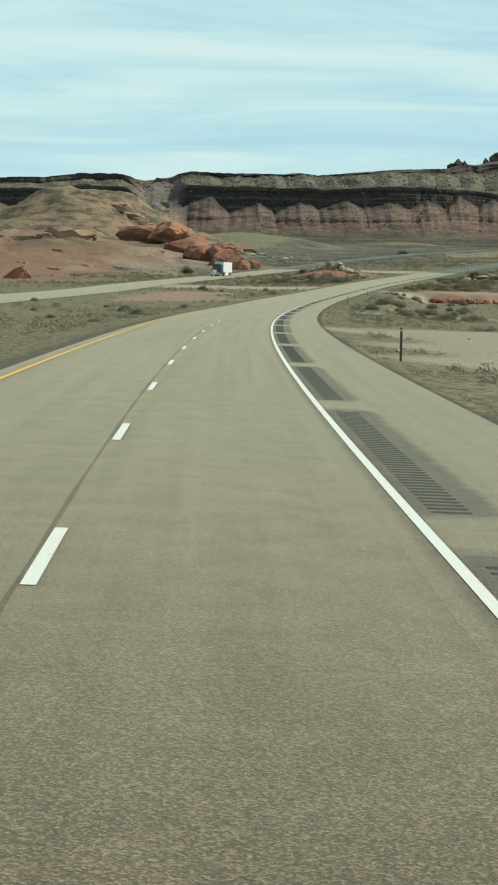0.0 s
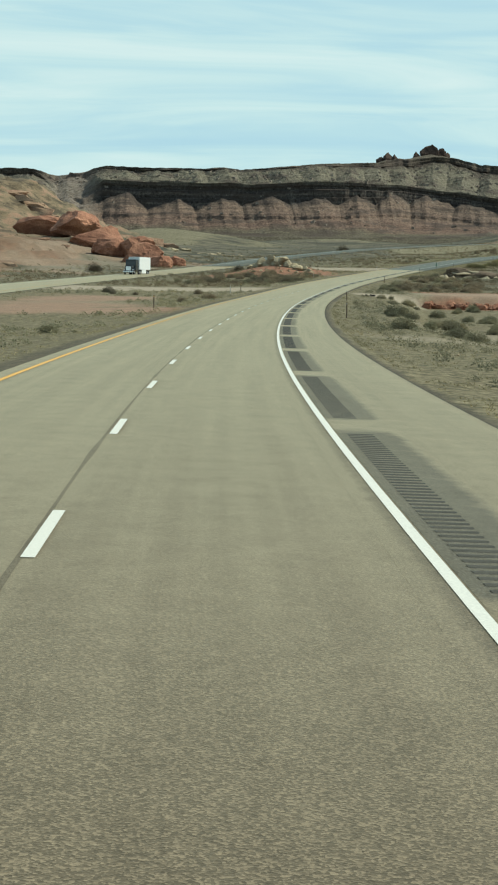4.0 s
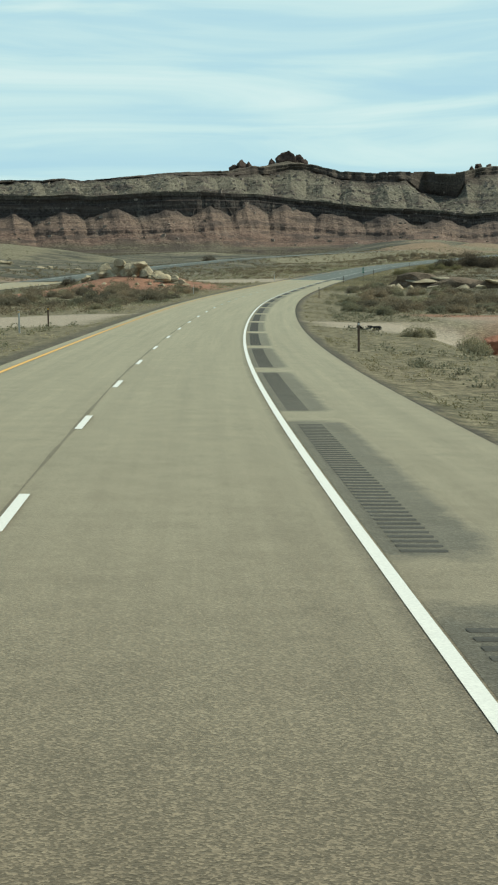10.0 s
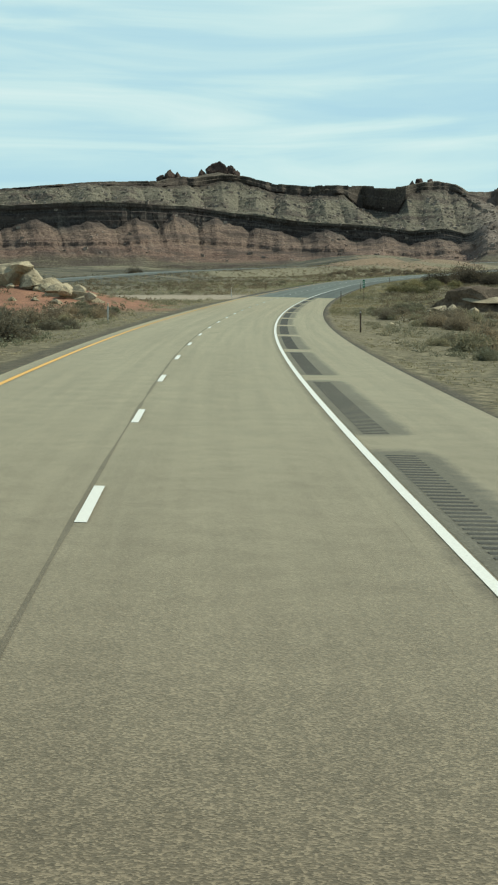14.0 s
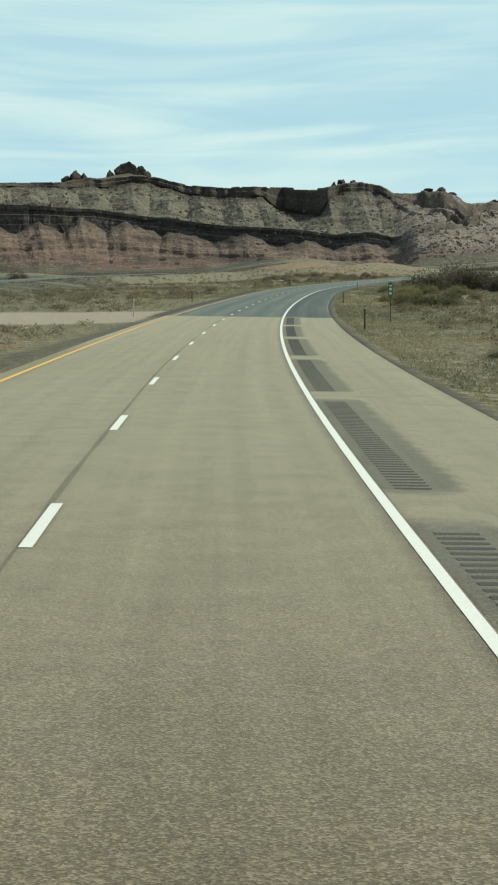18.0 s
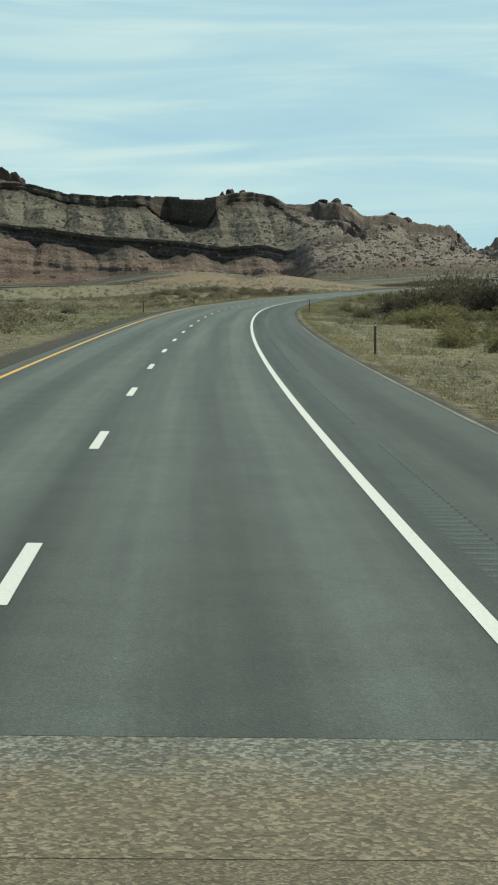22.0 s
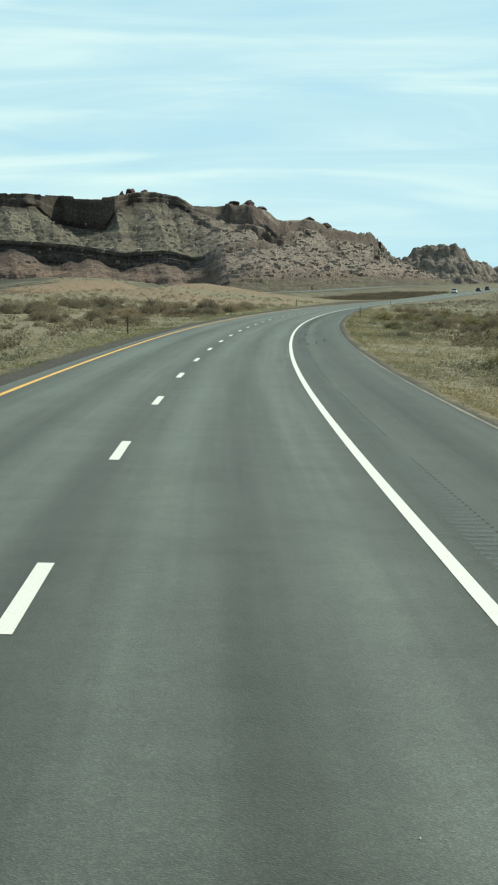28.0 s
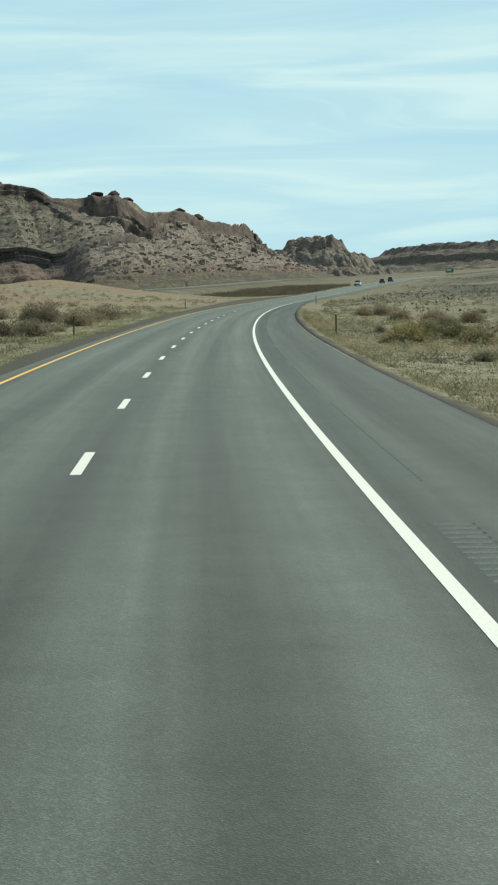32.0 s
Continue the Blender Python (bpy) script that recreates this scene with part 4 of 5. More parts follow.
# pale grit left on the dark lanes
r = np.random.default_rng(52)
n = 700
gs_, gl_ = r.uniform(SEAM, 830, n), r.uniform(-3.0, 7.2, n)
rad = 0.003 + 0.007 * r.random(n) ** 3
shape = np.array([[1, 0, 0], [-1, 0, 0], [0, 1, 0], [0, -1, 0], [0, 0, 0.8], [0, 0, -0.4]], float)
v = spot(gs_, gl_, 0.010)[:, None] + shape[None] * rad[:, None, None]
tri = np.array([[0, 2, 4], [2, 1, 4], [1, 3, 4], [3, 0, 4], [2, 0, 5], [1, 2, 5], [3, 1, 5], [0, 3, 5]])
GRIT = plain("pale_grit", (0.55, 0.54, 0.50), 0.8)
tagged(new("grit", mesh_of("grit", v, (tri[None] + 6 * np.arange(n)[:, None, None]).reshape(-1, 3), GRIT)), "pale stone grit scattered over dark asphalt", "grit", kind="stuff")


# ---- the other carriageway ----
def other_sweep(name, s0, s1, across, up, mat):
    s = np.arange(s0, s1 + 1, 6.0)
    c, z = np.interp(s, OTHER_S, OTHER_L), np.interp(s, OTHER_S, OTHER_Z)
    q = np.asarray(across, float)
    v = spot(s[:, None], c[:, None] + q[None], z[:, None] + up + 0 * q[None])
    v[:, :, 2] -= BANK * 8.4
    return mesh_of(name, v, quads(len(s), len(q)), mat, True, lat=np.broadcast_to(q, v.shape[:2]), run=np.broadcast_to(s[:, None], v.shape[:2]))


far_pale = tagged(new("road", other_sweep("other_road_pale", -200, 560, [-6, -5.8, -3, 0, 3, 5.8, 6], 0.12, CHIPSEAL)), "pale opposite highway carriageway across the median", "road", kind="structure")
far_dark = tagged(new("road", other_sweep("other_road_dark", 560, 1690, [-6, -5.8, -3, 0, 3, 5.8, 6], 0.124, ASPHALT)), "dark opposite highway carriageway across the median", "road", kind="structure")
for parent, s0, s1 in ((far_pale, -200, 560), (far_dark, 560, 1690)):
    part("edge_line", other_sweep("edge_line", s0, s1, [3.8, 4.0], 0.135, WHITE), None, parent)
    part("yellow_line", other_sweep("yellow_line", s0, s1, [-3.7, -3.55], 0.135, AMBER), None, parent)

# ---- roadside posts and the mile sign ----
RUST = rough_stuff("rusted_steel", (0.085, 0.06, 0.045), (0.16, 0.11, 0.08), 3.0, 30.0, 0.3, 0.01, 0.8)
PALE_POST = rough_stuff("weathered_white_post", (0.45, 0.44, 0.40), (0.62, 0.61, 0.56), 3.0, 20.0, 0.2, 0.01, 0.7)
REFLECT = plain("reflector", (0.75, 0.75, 0.7), 0.25, 0.2, 0.6)
AMBER_R = plain("amber_reflector", (0.75, 0.42, 0.05), 0.3, 0.1, 0.6)
BOLT = plain("bolt_steel", (0.35, 0.35, 0.34), 0.4, 0.8)


def delineator(name, mat, reflector, label):
    thing = new(name)
    bm = bmesh.new()
    box(bm, (0.085, 0.012, 1.42), (0, 0, 0.56))
    box(bm, (0.012, 0.04, 1.42), (-0.04, 0.025, 0.56))
    box(bm, (0.012, 0.04, 1.42), (0.04, 0.025, 0.56))
    bmesh.ops.bevel(bm, geom=bm.edges[:], offset=0.003, segments=1, affect="EDGES")
    part("post", bm, mat, thing)
    bm = bmesh.new()
    tube(bm, 0.042, 0.042, (0, -0.006, 1.17), (0, -0.022, 1.17), 14)
    part("reflector", bm, reflector, thing, "round reflector")
    for z in (1.10, 1.24):
        bm = bmesh.new()
        tube(bm, 0.007, 0.007, (0, -0.004, z), (0, -0.014, z), 6)
        part("bolt", bm, BOLT, thing)
    return tagged(thing, label, "delineator post", "delineator posts along the highway")


right_post = delineator("delineator_post", RUST, REFLECT, "rusted steel delineator post with a small white reflector on the verge")
right_post.matrix_basis = stand(62.4, -4.6)
for s, left in ((232.8, -5.0), (309.9, -4.8), (433, -4.9), (524, -4.4), (602, -4.6), (697, -4.5), (880, -4.8), (1018, -4.6)):
    copy_thing(right_post, stand(s, left, 0, rng.uniform(-8, 8), rng.uniform(-2, 2)))
left_post = delineator("delineator_post", RUST, AMBER_R, "rusted steel delineator post with an amber reflector in the median")
left_post.matrix_basis = stand(57, 10.4)
for s, left in ((240.5, 11.8), (336, 11.5), (602.5, 10.6), (682.5, 10.2), (737, 10.2), (787.5, 10.4), (882.6, 10.8), (982.6, 10.6)):
    copy_thing(left_post, stand(s, left, 0, rng.uniform(-8, 8), rng.uniform(-3, 3)))
white_post = delineator("delineator_post", PALE_POST, AMBER_R, "weathered white delineator post leaning beside the median verge")
white_post.matrix_basis = stand(441, 10.6, 0, 0, 1)
for s, left in ((332, 12.6), (550, 10.4)):
    copy_thing(white_post, stand(s, left, 0, rng.uniform(-8, 8), rng.uniform(-3, 3)))

GREEN = plain("green_sign_sheet", (0.02, 0.16, 0.075), 0.45, 0.0, 0.5, 40, 0.2)
SIGN_WHITE = plain("white_sign_sheet", (0.72, 0.74, 0.72), 0.4, 0, 0.5, 40, 0.15)
mile = new("mile_sign")
bm = bmesh.new()
box(bm, (0.06, 0.03, 2.75), (0, 0.03, 0.98), 0.004)
part("post", bm, RUST, mile)
bm = bmesh.new()
box(bm, (0.27, 0.006, 0.95), (0, 0, 1.85), 0.002)
panel = part("panel", bm, GREEN, mile, "narrow green sign panel")
for z, w, h in ((2.12, 0.16, 0.07), (1.90, 0.13, 0.16), (1.64, 0.13, 0.16)):
    bm = bmesh.new()
    box(bm, (w, 0.004, h), (0, -0.006, z))
    part("bar", bm, SIGN_WHITE, panel)
mile.matrix_basis = stand(541.5, -6.8, 0.25)
tagged(mile, "narrow green mile sign on a thin steel post", "road sign")
flat_sign = new("guide_sign")
bm = bmesh.new()
box(bm, (3.6, 0.03, 2.0), (0, 0, 3.3), 0.01)
part("panel", bm, GREEN, flat_sign, "large green guide sign")
for x in (-1.1, 1.1):
    bm = bmesh.new()
    box(bm, (0.12, 0.12, 3.9), (x, 0.09, 1.6), 0.01)
    part("post", bm, RUST, flat_sign)
for z, w in ((3.75, 2.4), (3.2, 1.8)):
    bm = bmesh.new()
    box(bm, (w, 0.01, 0.28), (-0.3, -0.02, z))
    part("bar", bm, SIGN_WHITE, flat_sign)
flat_sign.matrix_basis = stand(1560, -12.0)
tagged(flat_sign, "large green guide sign on two steel posts beside the highway", "road sign")


# ---- rocks ----
def stone_mesh(name, mat, seed, size=(1, 1, 1), cuts=5, rough=0.16, level=3):
    """A weathered block: a ball cut by a few planes, worn and uneven."""
    r = random.Random(seed)
    bm = bmesh.new()
    bmesh.ops.create_icosphere(bm, subdivisions=level, radius=1.0)
    planes = []
    for _ in range(cuts):
        n = Vector((r.uniform(-1, 1), r.uniform(-1, 1), r.uniform(-0.5, 1))).normalized()
        planes.append((n, r.uniform(0.40, 0.72)))
    shift = Vector((r.uniform(0, 50), r.uniform(0, 50), r.uniform(0, 50)))
    for v in bm.verts:
        p = v.co.copy()
        for n, d in planes:
            over = p.dot(n) - d
            if over > 0:
                p -= n * over * 0.98
        p *= 1 + rough * noise.fractal(p * 1.4 + shift, 0.8, 2.0, 4) + 0.04 * noise.noise(p * 6 + shift)
        p.z = max(p.z, -0.55)
        v.co = (p.x * size[0], p.y * size[1], p.z * size[2])
    me = bpy.data.meshes.new(name)
    bm.to_mesh(me)
    bm.free()
    me.materials.append(mat)
    return me


CREAM = rough_stuff("cream_sandstone", (0.30, 0.24, 0.15), (0.50, 0.42, 0.285), 0.7, 5.0, 0.6, 0.15, 0.9, 0.2, 0.14)
RED_ROCK = rough_stuff("red_sandstone", (0.25, 0.112, 0.07), (0.42, 0.21, 0.132), 0.25, 2.2, 0.6, 0.25, 0.92, 0.2, 0.1)
PINK_ROCK = rough_stuff("pink_ledge_stone", (0.26, 0.15, 0.10), (0.42, 0.29, 0.19), 0.2, 2.0, 0.7, 0.25, 0.92, 0.2, 0.12)
cream_stones = [stone_mesh("boulder", CREAM, 20 + k, (1, 1, 1), 13, 0.15) for k in range(6)]
dome_stones = [stone_mesh("red_dome", RED_ROCK, 47 + k, (1, 1, 1), 4, 0.15, 4) for k in range(4)]
red_stones = [stone_mesh("boulder", RED_ROCK, 40 + k, (1, 1, 1), 12, 0.2, 4) for k in range(5)]
pink_stones = [stone_mesh("slab", PINK_ROCK, 60 + k, (1, 1, 1), 14, 0.14) for k in range(4)]

# dark crags that stand on the mesa's rim
CRAG_ROCK = rough_stuff("crag_rock", (0.055, 0.038, 0.032), (0.14, 0.094, 0.074), 0.12, 0.9, 0.8, 0.8, 0.95, 0.12, 0.1)
crag_stones = [stone_mesh("caprock", CRAG_ROCK, 140 + k, (1, 1, 1), 14, 0.16, 4) for k in range(4)]
flat_mv = mv.reshape(-1, 3)
for k, (x, y, top, w, d) in enumerate(((344, 1890, 159.5, 12, 8), (335, 1888, 157.0, 8, 7), (353, 1892, 156.5, 8, 6), (327, 1886, 153.5, 6, 5), (361, 1890, 153.0, 6, 5), (288, 1846, 146.0, 9, 6), (279, 1844, 145.0, 6, 6), (297, 1850, 144.5, 7, 5),
                                       (546, 1892, 147.5, 9, 6), (537, 1888, 145.5, 6, 5), (556, 1890, 146.0, 7, 5), (624, 1842, 131.0, 15, 7), (610, 1838, 130.0, 12, 6), (638, 1850, 130.0, 12, 6), (700, 1892, 128.0, 13, 6), (720, 1908, 128.0, 12, 6))):
    floor_z = float(flat_mv[np.argmin((flat_mv[:, 0] - x) ** 2 + (flat_mv[:, 1] - y) ** 2), 2])
    h = min(max(2.2, min(top - floor_z, 9.5)) / 0.58, 1.2 * w)
    part("caprock", crag_stones[k % 4], None, mesa, "dark broken caprock", m=pose(x, y + 3, floor_z + 0.14 * h, 0, 0, k * 7.0) @ Matrix.Diagonal((w, d, h, 1)))


def set_stone(name, me, s, left, up, size, turn, lean, label, category, group):
    x, y, _ = spot(s, left, 0)
    ob = new(name, me)
    ob.matrix_basis = pose(x, y, ground_high(s, left) + up, lean, lean * 0.6, turn) @ Matrix.Diagonal((*size, 1))
    return tagged(ob, label, category, group)


# the pile of pale boulders on its red mound in the median
PILE = ((0.05, 0.9, 2.5, 1.9, 1.9), (-0.22, 0.6, 2.0, 1.6, 1.5), (0.62, 1.3, 1.6, 1.5, 1.4), (0.36, 0.9, 1.7, 1.5, 1.5), (0.30, 2.0, 1.3, 1.2, 1.0), (0.78, 0.3, 1.7, 1.3, 1.2), (0.95, 0.0, 1.7, 1.2, 1.0), (0.48, 0.2, 1.4, 1.2, 1.1),
        (-0.40, 0.5, 1.9, 1.4, 1.0), (-0.55, 0.4, 1.9, 1.3, 0.9), (-0.70, 0.2, 1.8, 1.2, 0.8), (-0.86, 0.0, 1.6, 1.1, 0.7), (-0.10, 1.9, 1.5, 1.2, 0.8), (0.20, 0.1, 1.3, 1.1, 1.0), (-0.32, 0.0, 1.2, 1.0, 0.8), (0.65, 0.1, 1.3, 1.1, 1.0))
for k, (across, up, w, d, h) in enumerate(PILE):
    set_stone("boulder", cream_stones[k % 6], 480 + 4 * across - (0.8 if up < 0.3 else 0), 23.6 + across * 8.2, up * 0.8 + 0.1, (w, d, h), k * 67.0, 12 - k % 5 * 6, "pale cream sandstone boulder heaped on a red dirt mound", "boulder", "boulders in the median pile")
for k in range(22):
    across = rng.uniform(-0.95, 0.95)
    r = rng.uniform(0.4, 0.75)
    set_stone("boulder", cream_stones[k % 6], 478 + 4 * across + rng.uniform(-1.5, 5), 23.6 + across * 8.4, 0.1 + (0.5 if k % 3 else 0.0), (r * 1.4, r, r), rng.uniform(0, 360), rng.uniform(-15, 15), "pale cream sandstone boulder heaped on a red dirt mound", "boulder", "boulders in the median pile")
for k in range(9):
    r = rng.uniform(0.3, 0.6)
    set_stone("boulder", cream_stones[k % 6], 468 + rng.uniform(-4, 4), rng.uniform(17, 33), 0.05, (r * 1.3, r, r * 0.8), rng.uniform(0, 360), 0, "small pale boulder half sunk in red dirt", "boulder", "boulders in the median pile")

# the flat pale ledge beyond the right verge
BROWN_ROCK = rough_stuff("brown_ledge_stone", (0.10, 0.072, 0.050), (0.20, 0.15, 0.105), 0.5, 4.0, 0.7, 0.2, 0.92, 0.2, 0.12)
brown_stones = [stone_mesh("ledge_rock", BROWN_ROCK, 160 + k, (1, 1, 1), 12, 0.2) for k in range(3)]
for k, (s, left, up, w, d, h) in enumerate(((487, -18.4, 0.2, 5.8, 4.0, 2.0), (486, -22.6, 0.2, 6.0, 4.0, 2.1), (485, -28.5, 0.0, 5.0, 3.2, 1.6), (486, -34.5, 0.0, 5.5, 3.2, 1.6), (487, -41.0, 0.0, 6.0, 4, 1.6))):
    set_stone("ledge_rock", brown_stones[k % 3], s, left, up, (w, d, h), k * 9.0 - 12, 2, "dark brown rock ledge rising out of scrub", "rock", "ledges beyond the verge")
for k, (s, left, up, w, d, h) in enumerate(((486.6, -18.8, 1.05, 4.3, 2.8, 0.5), (485.8, -22.6, 1.15, 4.3, 2.8, 0.55), (485, -29.0, 0.85, 3.8, 2.6, 0.5), (486, -35.5, 0.85, 4.0, 2.6, 0.5),
                                            (483.6, -13.4, 0.15, 1.3, 1.0, 0.8), (482.8, -14.6, 0.15, 1.5, 1.0, 0.9), (483.2, -12.4, 0.0, 0.8, 0.7, 0.5), (482.0, -16.2, 0.1, 1.2, 0.9, 0.6), (481.0, -19.5, 0.05, 1.3, 1.0, 0.6), (480.5, -24.0, 0.1, 1.5, 1.2, 0.8), (481.0, -26.4, 0.1, 1.4, 1.0, 0.8), (480.0, -30.0, 0.1, 1.6, 1.2, 0.8))):
    set_stone("ledge_rock", cream_stones[(k + 2) % 6], s, left, up, (w, d, h), k * 13.0 if k > 3 else k * 8.0 - 10, 3, "flat-topped pale sandstone ledge rising out of scrub", "rock", "ledges beyond the verge")

# red boulders in the cut bank
for k in range(44):
    left = -15.5 - k * 0.62 + rng.uniform(-0.4, 0.4)
    r = rng.uniform(0.75, 1.35)
    set_stone("red_boulder", red_stones[k % 5], 347.6 + rng.uniform(-0.8, 1.2), left, rng.uniform(-0.1, 0.6), (r * 1.2, r * 0.9, r * 0.8), rng.uniform(0, 360), rng.uniform(-15, 15),
              "rust-red sandstone boulder in the face of a low cut bank", "boulder", "red boulders in the cut bank")

# the red domes and tilted ledges beyond the other carriageway
for k, (s, left, up, w, d, h) in enumerate(((540, 69.5, 1.6, 3.6, 3.6, 3.4), (550, 73.0, 1.8, 3.2, 4.0, 4.6), (556, 79.5, 2.2, 7.0, 6.0, 5.2), (568, 84.5, 4.0, 5.5, 6.0, 5.6), (570, 93.0, 3.4, 7.0, 6.0, 5.0),
                                            (585, 102.0, 5.0, 9.0, 7.0, 6.0), (604, 117.0, 6.4, 11.0, 8.0, 6.0), (620, 134.0, 7.0, 12.0, 8.0, 5.4), (556, 68.5, 1.0, 2.4, 2.4, 3.0), (400, 92, -0.5, 5.0, 4.0, 4.5), (396, 100, -0.5, 7.0, 5.0, 6.0))):
    set_stone("red_dome", dome_stones[k % 4], s, left, up * 0.5, (w * 1.05, d, h * 0.9), k * 71.0, 5 - k % 3 * 5, "rounded red sandstone dome weathered smooth above a sandy slope", "rock dome", "red domes across the highway")
# bedded slabs: a stack low on the slope, a broken ledge that runs down behind the domes, and single ones
for k in range(70):
    if k < 26:
        s, left, r = 548 + rng.uniform(-22, 26), 160 + rng.uniform(-24, 26), rng.uniform(4.0, 8.5)
    elif k < 56:
        q = (k - 26) / 29
        s, left, r = 684 + 18 * q + rng.uniform(-5, 5), 178 - 56 * q + rng.uniform(-2, 2), rng.uniform(3.0, 5.5)
    else:
        s, left, r = rng.uniform(440, 600), rng.uniform(92, 130), rng.uniform(1.2, 3.0)
    set_stone("ledge_slab", pink_stones[k % 4], s, left, rng.uniform(-0.3, 0.5), (r * rng.uniform(1.2, 2.2), r, r * rng.uniform(0.35, 0.6)), rng.uniform(-15, 15) - 30, rng.uniform(4, 14),
              "tilted pinkish sandstone slab breaking out of a sandy slope", "rock slab", "tilted slabs across the highway")
for k in range(16):
    s, left = 640 + rng.uniform(0, 60), 104 - k * 1.2 + rng.uniform(-2, 2)
    r = rng.uniform(0.8, 2.0)
    set_stone("pale_slab", cream_stones[k % 6], s, left, 0, (r * 1.8, r, r * 0.5), rng.uniform(0, 360), 4, "low pale sandstone slab half buried in scrub", "rock slab", "pale slabs on the flat")

# loose stones on the verges
for k in range(70):
    s = rng.uniform(20, 950)
    left = -rng.uniform(5.5, 22) if k % 3 else rng.uniform(10.5, 24)
    r = rng.uniform(0.08, 0.24)
    set_stone("stone", cream_stones[k % 6], s, left, 0.02, (r * 1.3, r, r * 0.7), rng.uniform(0, 360), 0, "small pale stone lying on the dry verge", "stone", "loose stones on the verge")

# shreds of tyre at the dirt crossing
RUBBER = rough_stuff("torn_rubber", (0.012, 0.012, 0.012), (0.03, 0.03, 0.03), 4.0, 30.0, 0.5, 0.01, 0.7)
for k, (s, left, w) in enumerate(((339.5, -6.4, 0.30), (338.6, -7.0, 0.42), (338.2, -7.7, 0.26))):
    bm = bmesh.new()
    bmesh.ops.create_grid(bm, x_segments=12, y_segments=3, size=1)
    for v in bm.verts:
        a = v.co.x * 1.9
        r = 0.30 + 0.05 * noise.noise(Vector((v.co.x * 2, v.co.y * 2, k)))
        v.co = (math.sin(a) * r * (1 + 0.4 * k), v.co.y * 0.2 + 0.06 * math.sin(v.co.x * 5 + k), 0.02 + (1 - math.cos(a * 0.8)) * 0.22)
    bmesh.ops.solidify(bm, geom=bm.faces[:], thickness=0.03)
    me = bpy.data.meshes.new("tyre_shred")
    bm.to_mesh(me)
    bm.free()
    me.materials.append(RUBBER)
    shred = new("tyre_shred", me)
    shred.matrix_basis = stand(s, left, 0.02, 40 * k)
    tagged(shred, "torn black shred of truck tyre lying on dirt", "tyre shred", "tyre shreds at the crossing")


# ---- vehicles ----
GLASS = plain("dark_glass", (0.02, 0.025, 0.03), 0.08, 0, 0.7, 10, 0.1)
TYRE = plain("tyre_rubber", (0.02, 0.02, 0.02), 0.85, 0, 0.2)
RIM = plain("wheel_rim", (0.5, 0.5, 0.5), 0.35, 0.8)
TRAILER_WHITE = plain("white_trailer_panel", (0.78, 0.79, 0.77), 0.4, 0, 0.4, 3, 0.15)
CAB_PAINT = plain("dark_cab_paint", (0.03, 0.035, 0.04), 0.25, 0.1, 0.6)
CHROME = plain("chrome", (0.7, 0.7, 0.7), 0.15, 1.0)
LAMP = plain("headlight_lens", (0.8, 0.8, 0.78), 0.1, 0, 0.8)
TAIL = plain("tail_lamp_lens", (0.35, 0.015, 0.012), 0.2, 0, 0.7)


def wheel(parent, x, y, r, wide=0.28):
    bm = bmesh.new()
    tube(bm, r, r, (x - wide / 2, y, r), (x + wide / 2, y, r), 22)
    bmesh.ops.bevel(bm, geom=[e for e in bm.edges if abs(e.verts[0].co.x - e.verts[1].co.x) < 1e-5], offset=0.05, segments=2, affect="EDGES")
    tyre = part("wheel", bm, TYRE, parent, smooth=True)
    out = math.copysign(wide / 2 + 0.005, x)
    bm = bmesh.new()
    tube(bm, r * 0.6, r * 0.5, (x + out * 0.9, y, r), (x + out * 1.06, y, r), 16)
    part("rim", bm, RIM, tyre)


truck = new("semi_truck")
bm = bmesh.new()
box(bm, (2.55, 9.2, 2.85), (0, 6.4, 2.6), 0.04)
part("trailer_box", bm, TRAILER_WHITE, truck, "plain white box trailer")
bm = bmesh.new()
box(bm, (0.9, 13.0, 0.22), (0, 4.6, 1.02), 0.03)
part("chassis", bm, CAB_PAINT, truck)
bm = bmesh.new()
box(bm, (2.4, 2.4, 2.5), (0, 0.2, 2.15), 0.14)
part("cab", bm, CAB_PAINT, truck, "dark sleeper cab")
bm = bmesh.new()
box(bm, (1.7, 1.9, 1.2), (0, -1.8, 1.4), 0.16)
part("hood", bm, CAB_PAINT, truck)
bm = bmesh.new()
box(bm, (2.1, 0.06, 0.75), (0, -1.03, 2.55), 0.02)
part("windscreen", bm, GLASS, truck)
bm = bmesh.new()
box(bm, (1.2, 0.08, 0.95), (0, -2.78, 1.35), 0.03)
part("grille", bm, CHROME, truck, "chrome grille")
bm = bmesh.new()
box(bm, (2.45, 0.25, 0.35), (0, -2.85, 0.62), 0.06)
part("bumper", bm, CHROME, truck)
for x in (-0.95, 0.95):
    bm = bmesh.new()
    box(bm, (0.3, 0.1, 0.22), (x, -2.6, 1.05), 0.03)
    part("headlight", bm, LAMP, truck)
    bm = bmesh.new()
    tube(bm, 0.07, 0.07, (x * 1.28, 1.5, 1.2), (x * 1.28, 1.5, 3.7), 10)
    part("exhaust_stack", bm, CHROME, truck)
    bm = bmesh.new()
    box(bm, (0.5, 0.8, 0.7), (x * 0.95, -2.0, 0.95), 0.12)
    part("fender", bm, CAB_PAINT, truck)
    bm = bmesh.new()
    box(bm, (0.05, 3.6, 0.8), (x * 1.3, 5.6, 0.75), 0.01)
    part("side_skirt", bm, TRAILER_WHITE, truck)
    for y in (-2.0, 1.9, 3.0, 9.0, 10.1):
        wheel(truck, x * 1.08, y, 0.5)
s = 462.0
x, y, z = spot(s, float(np.interp(s, OTHER_S, OTHER_L)) + 1.8, float(np.interp(s, OTHER_S, OTHER_Z)))
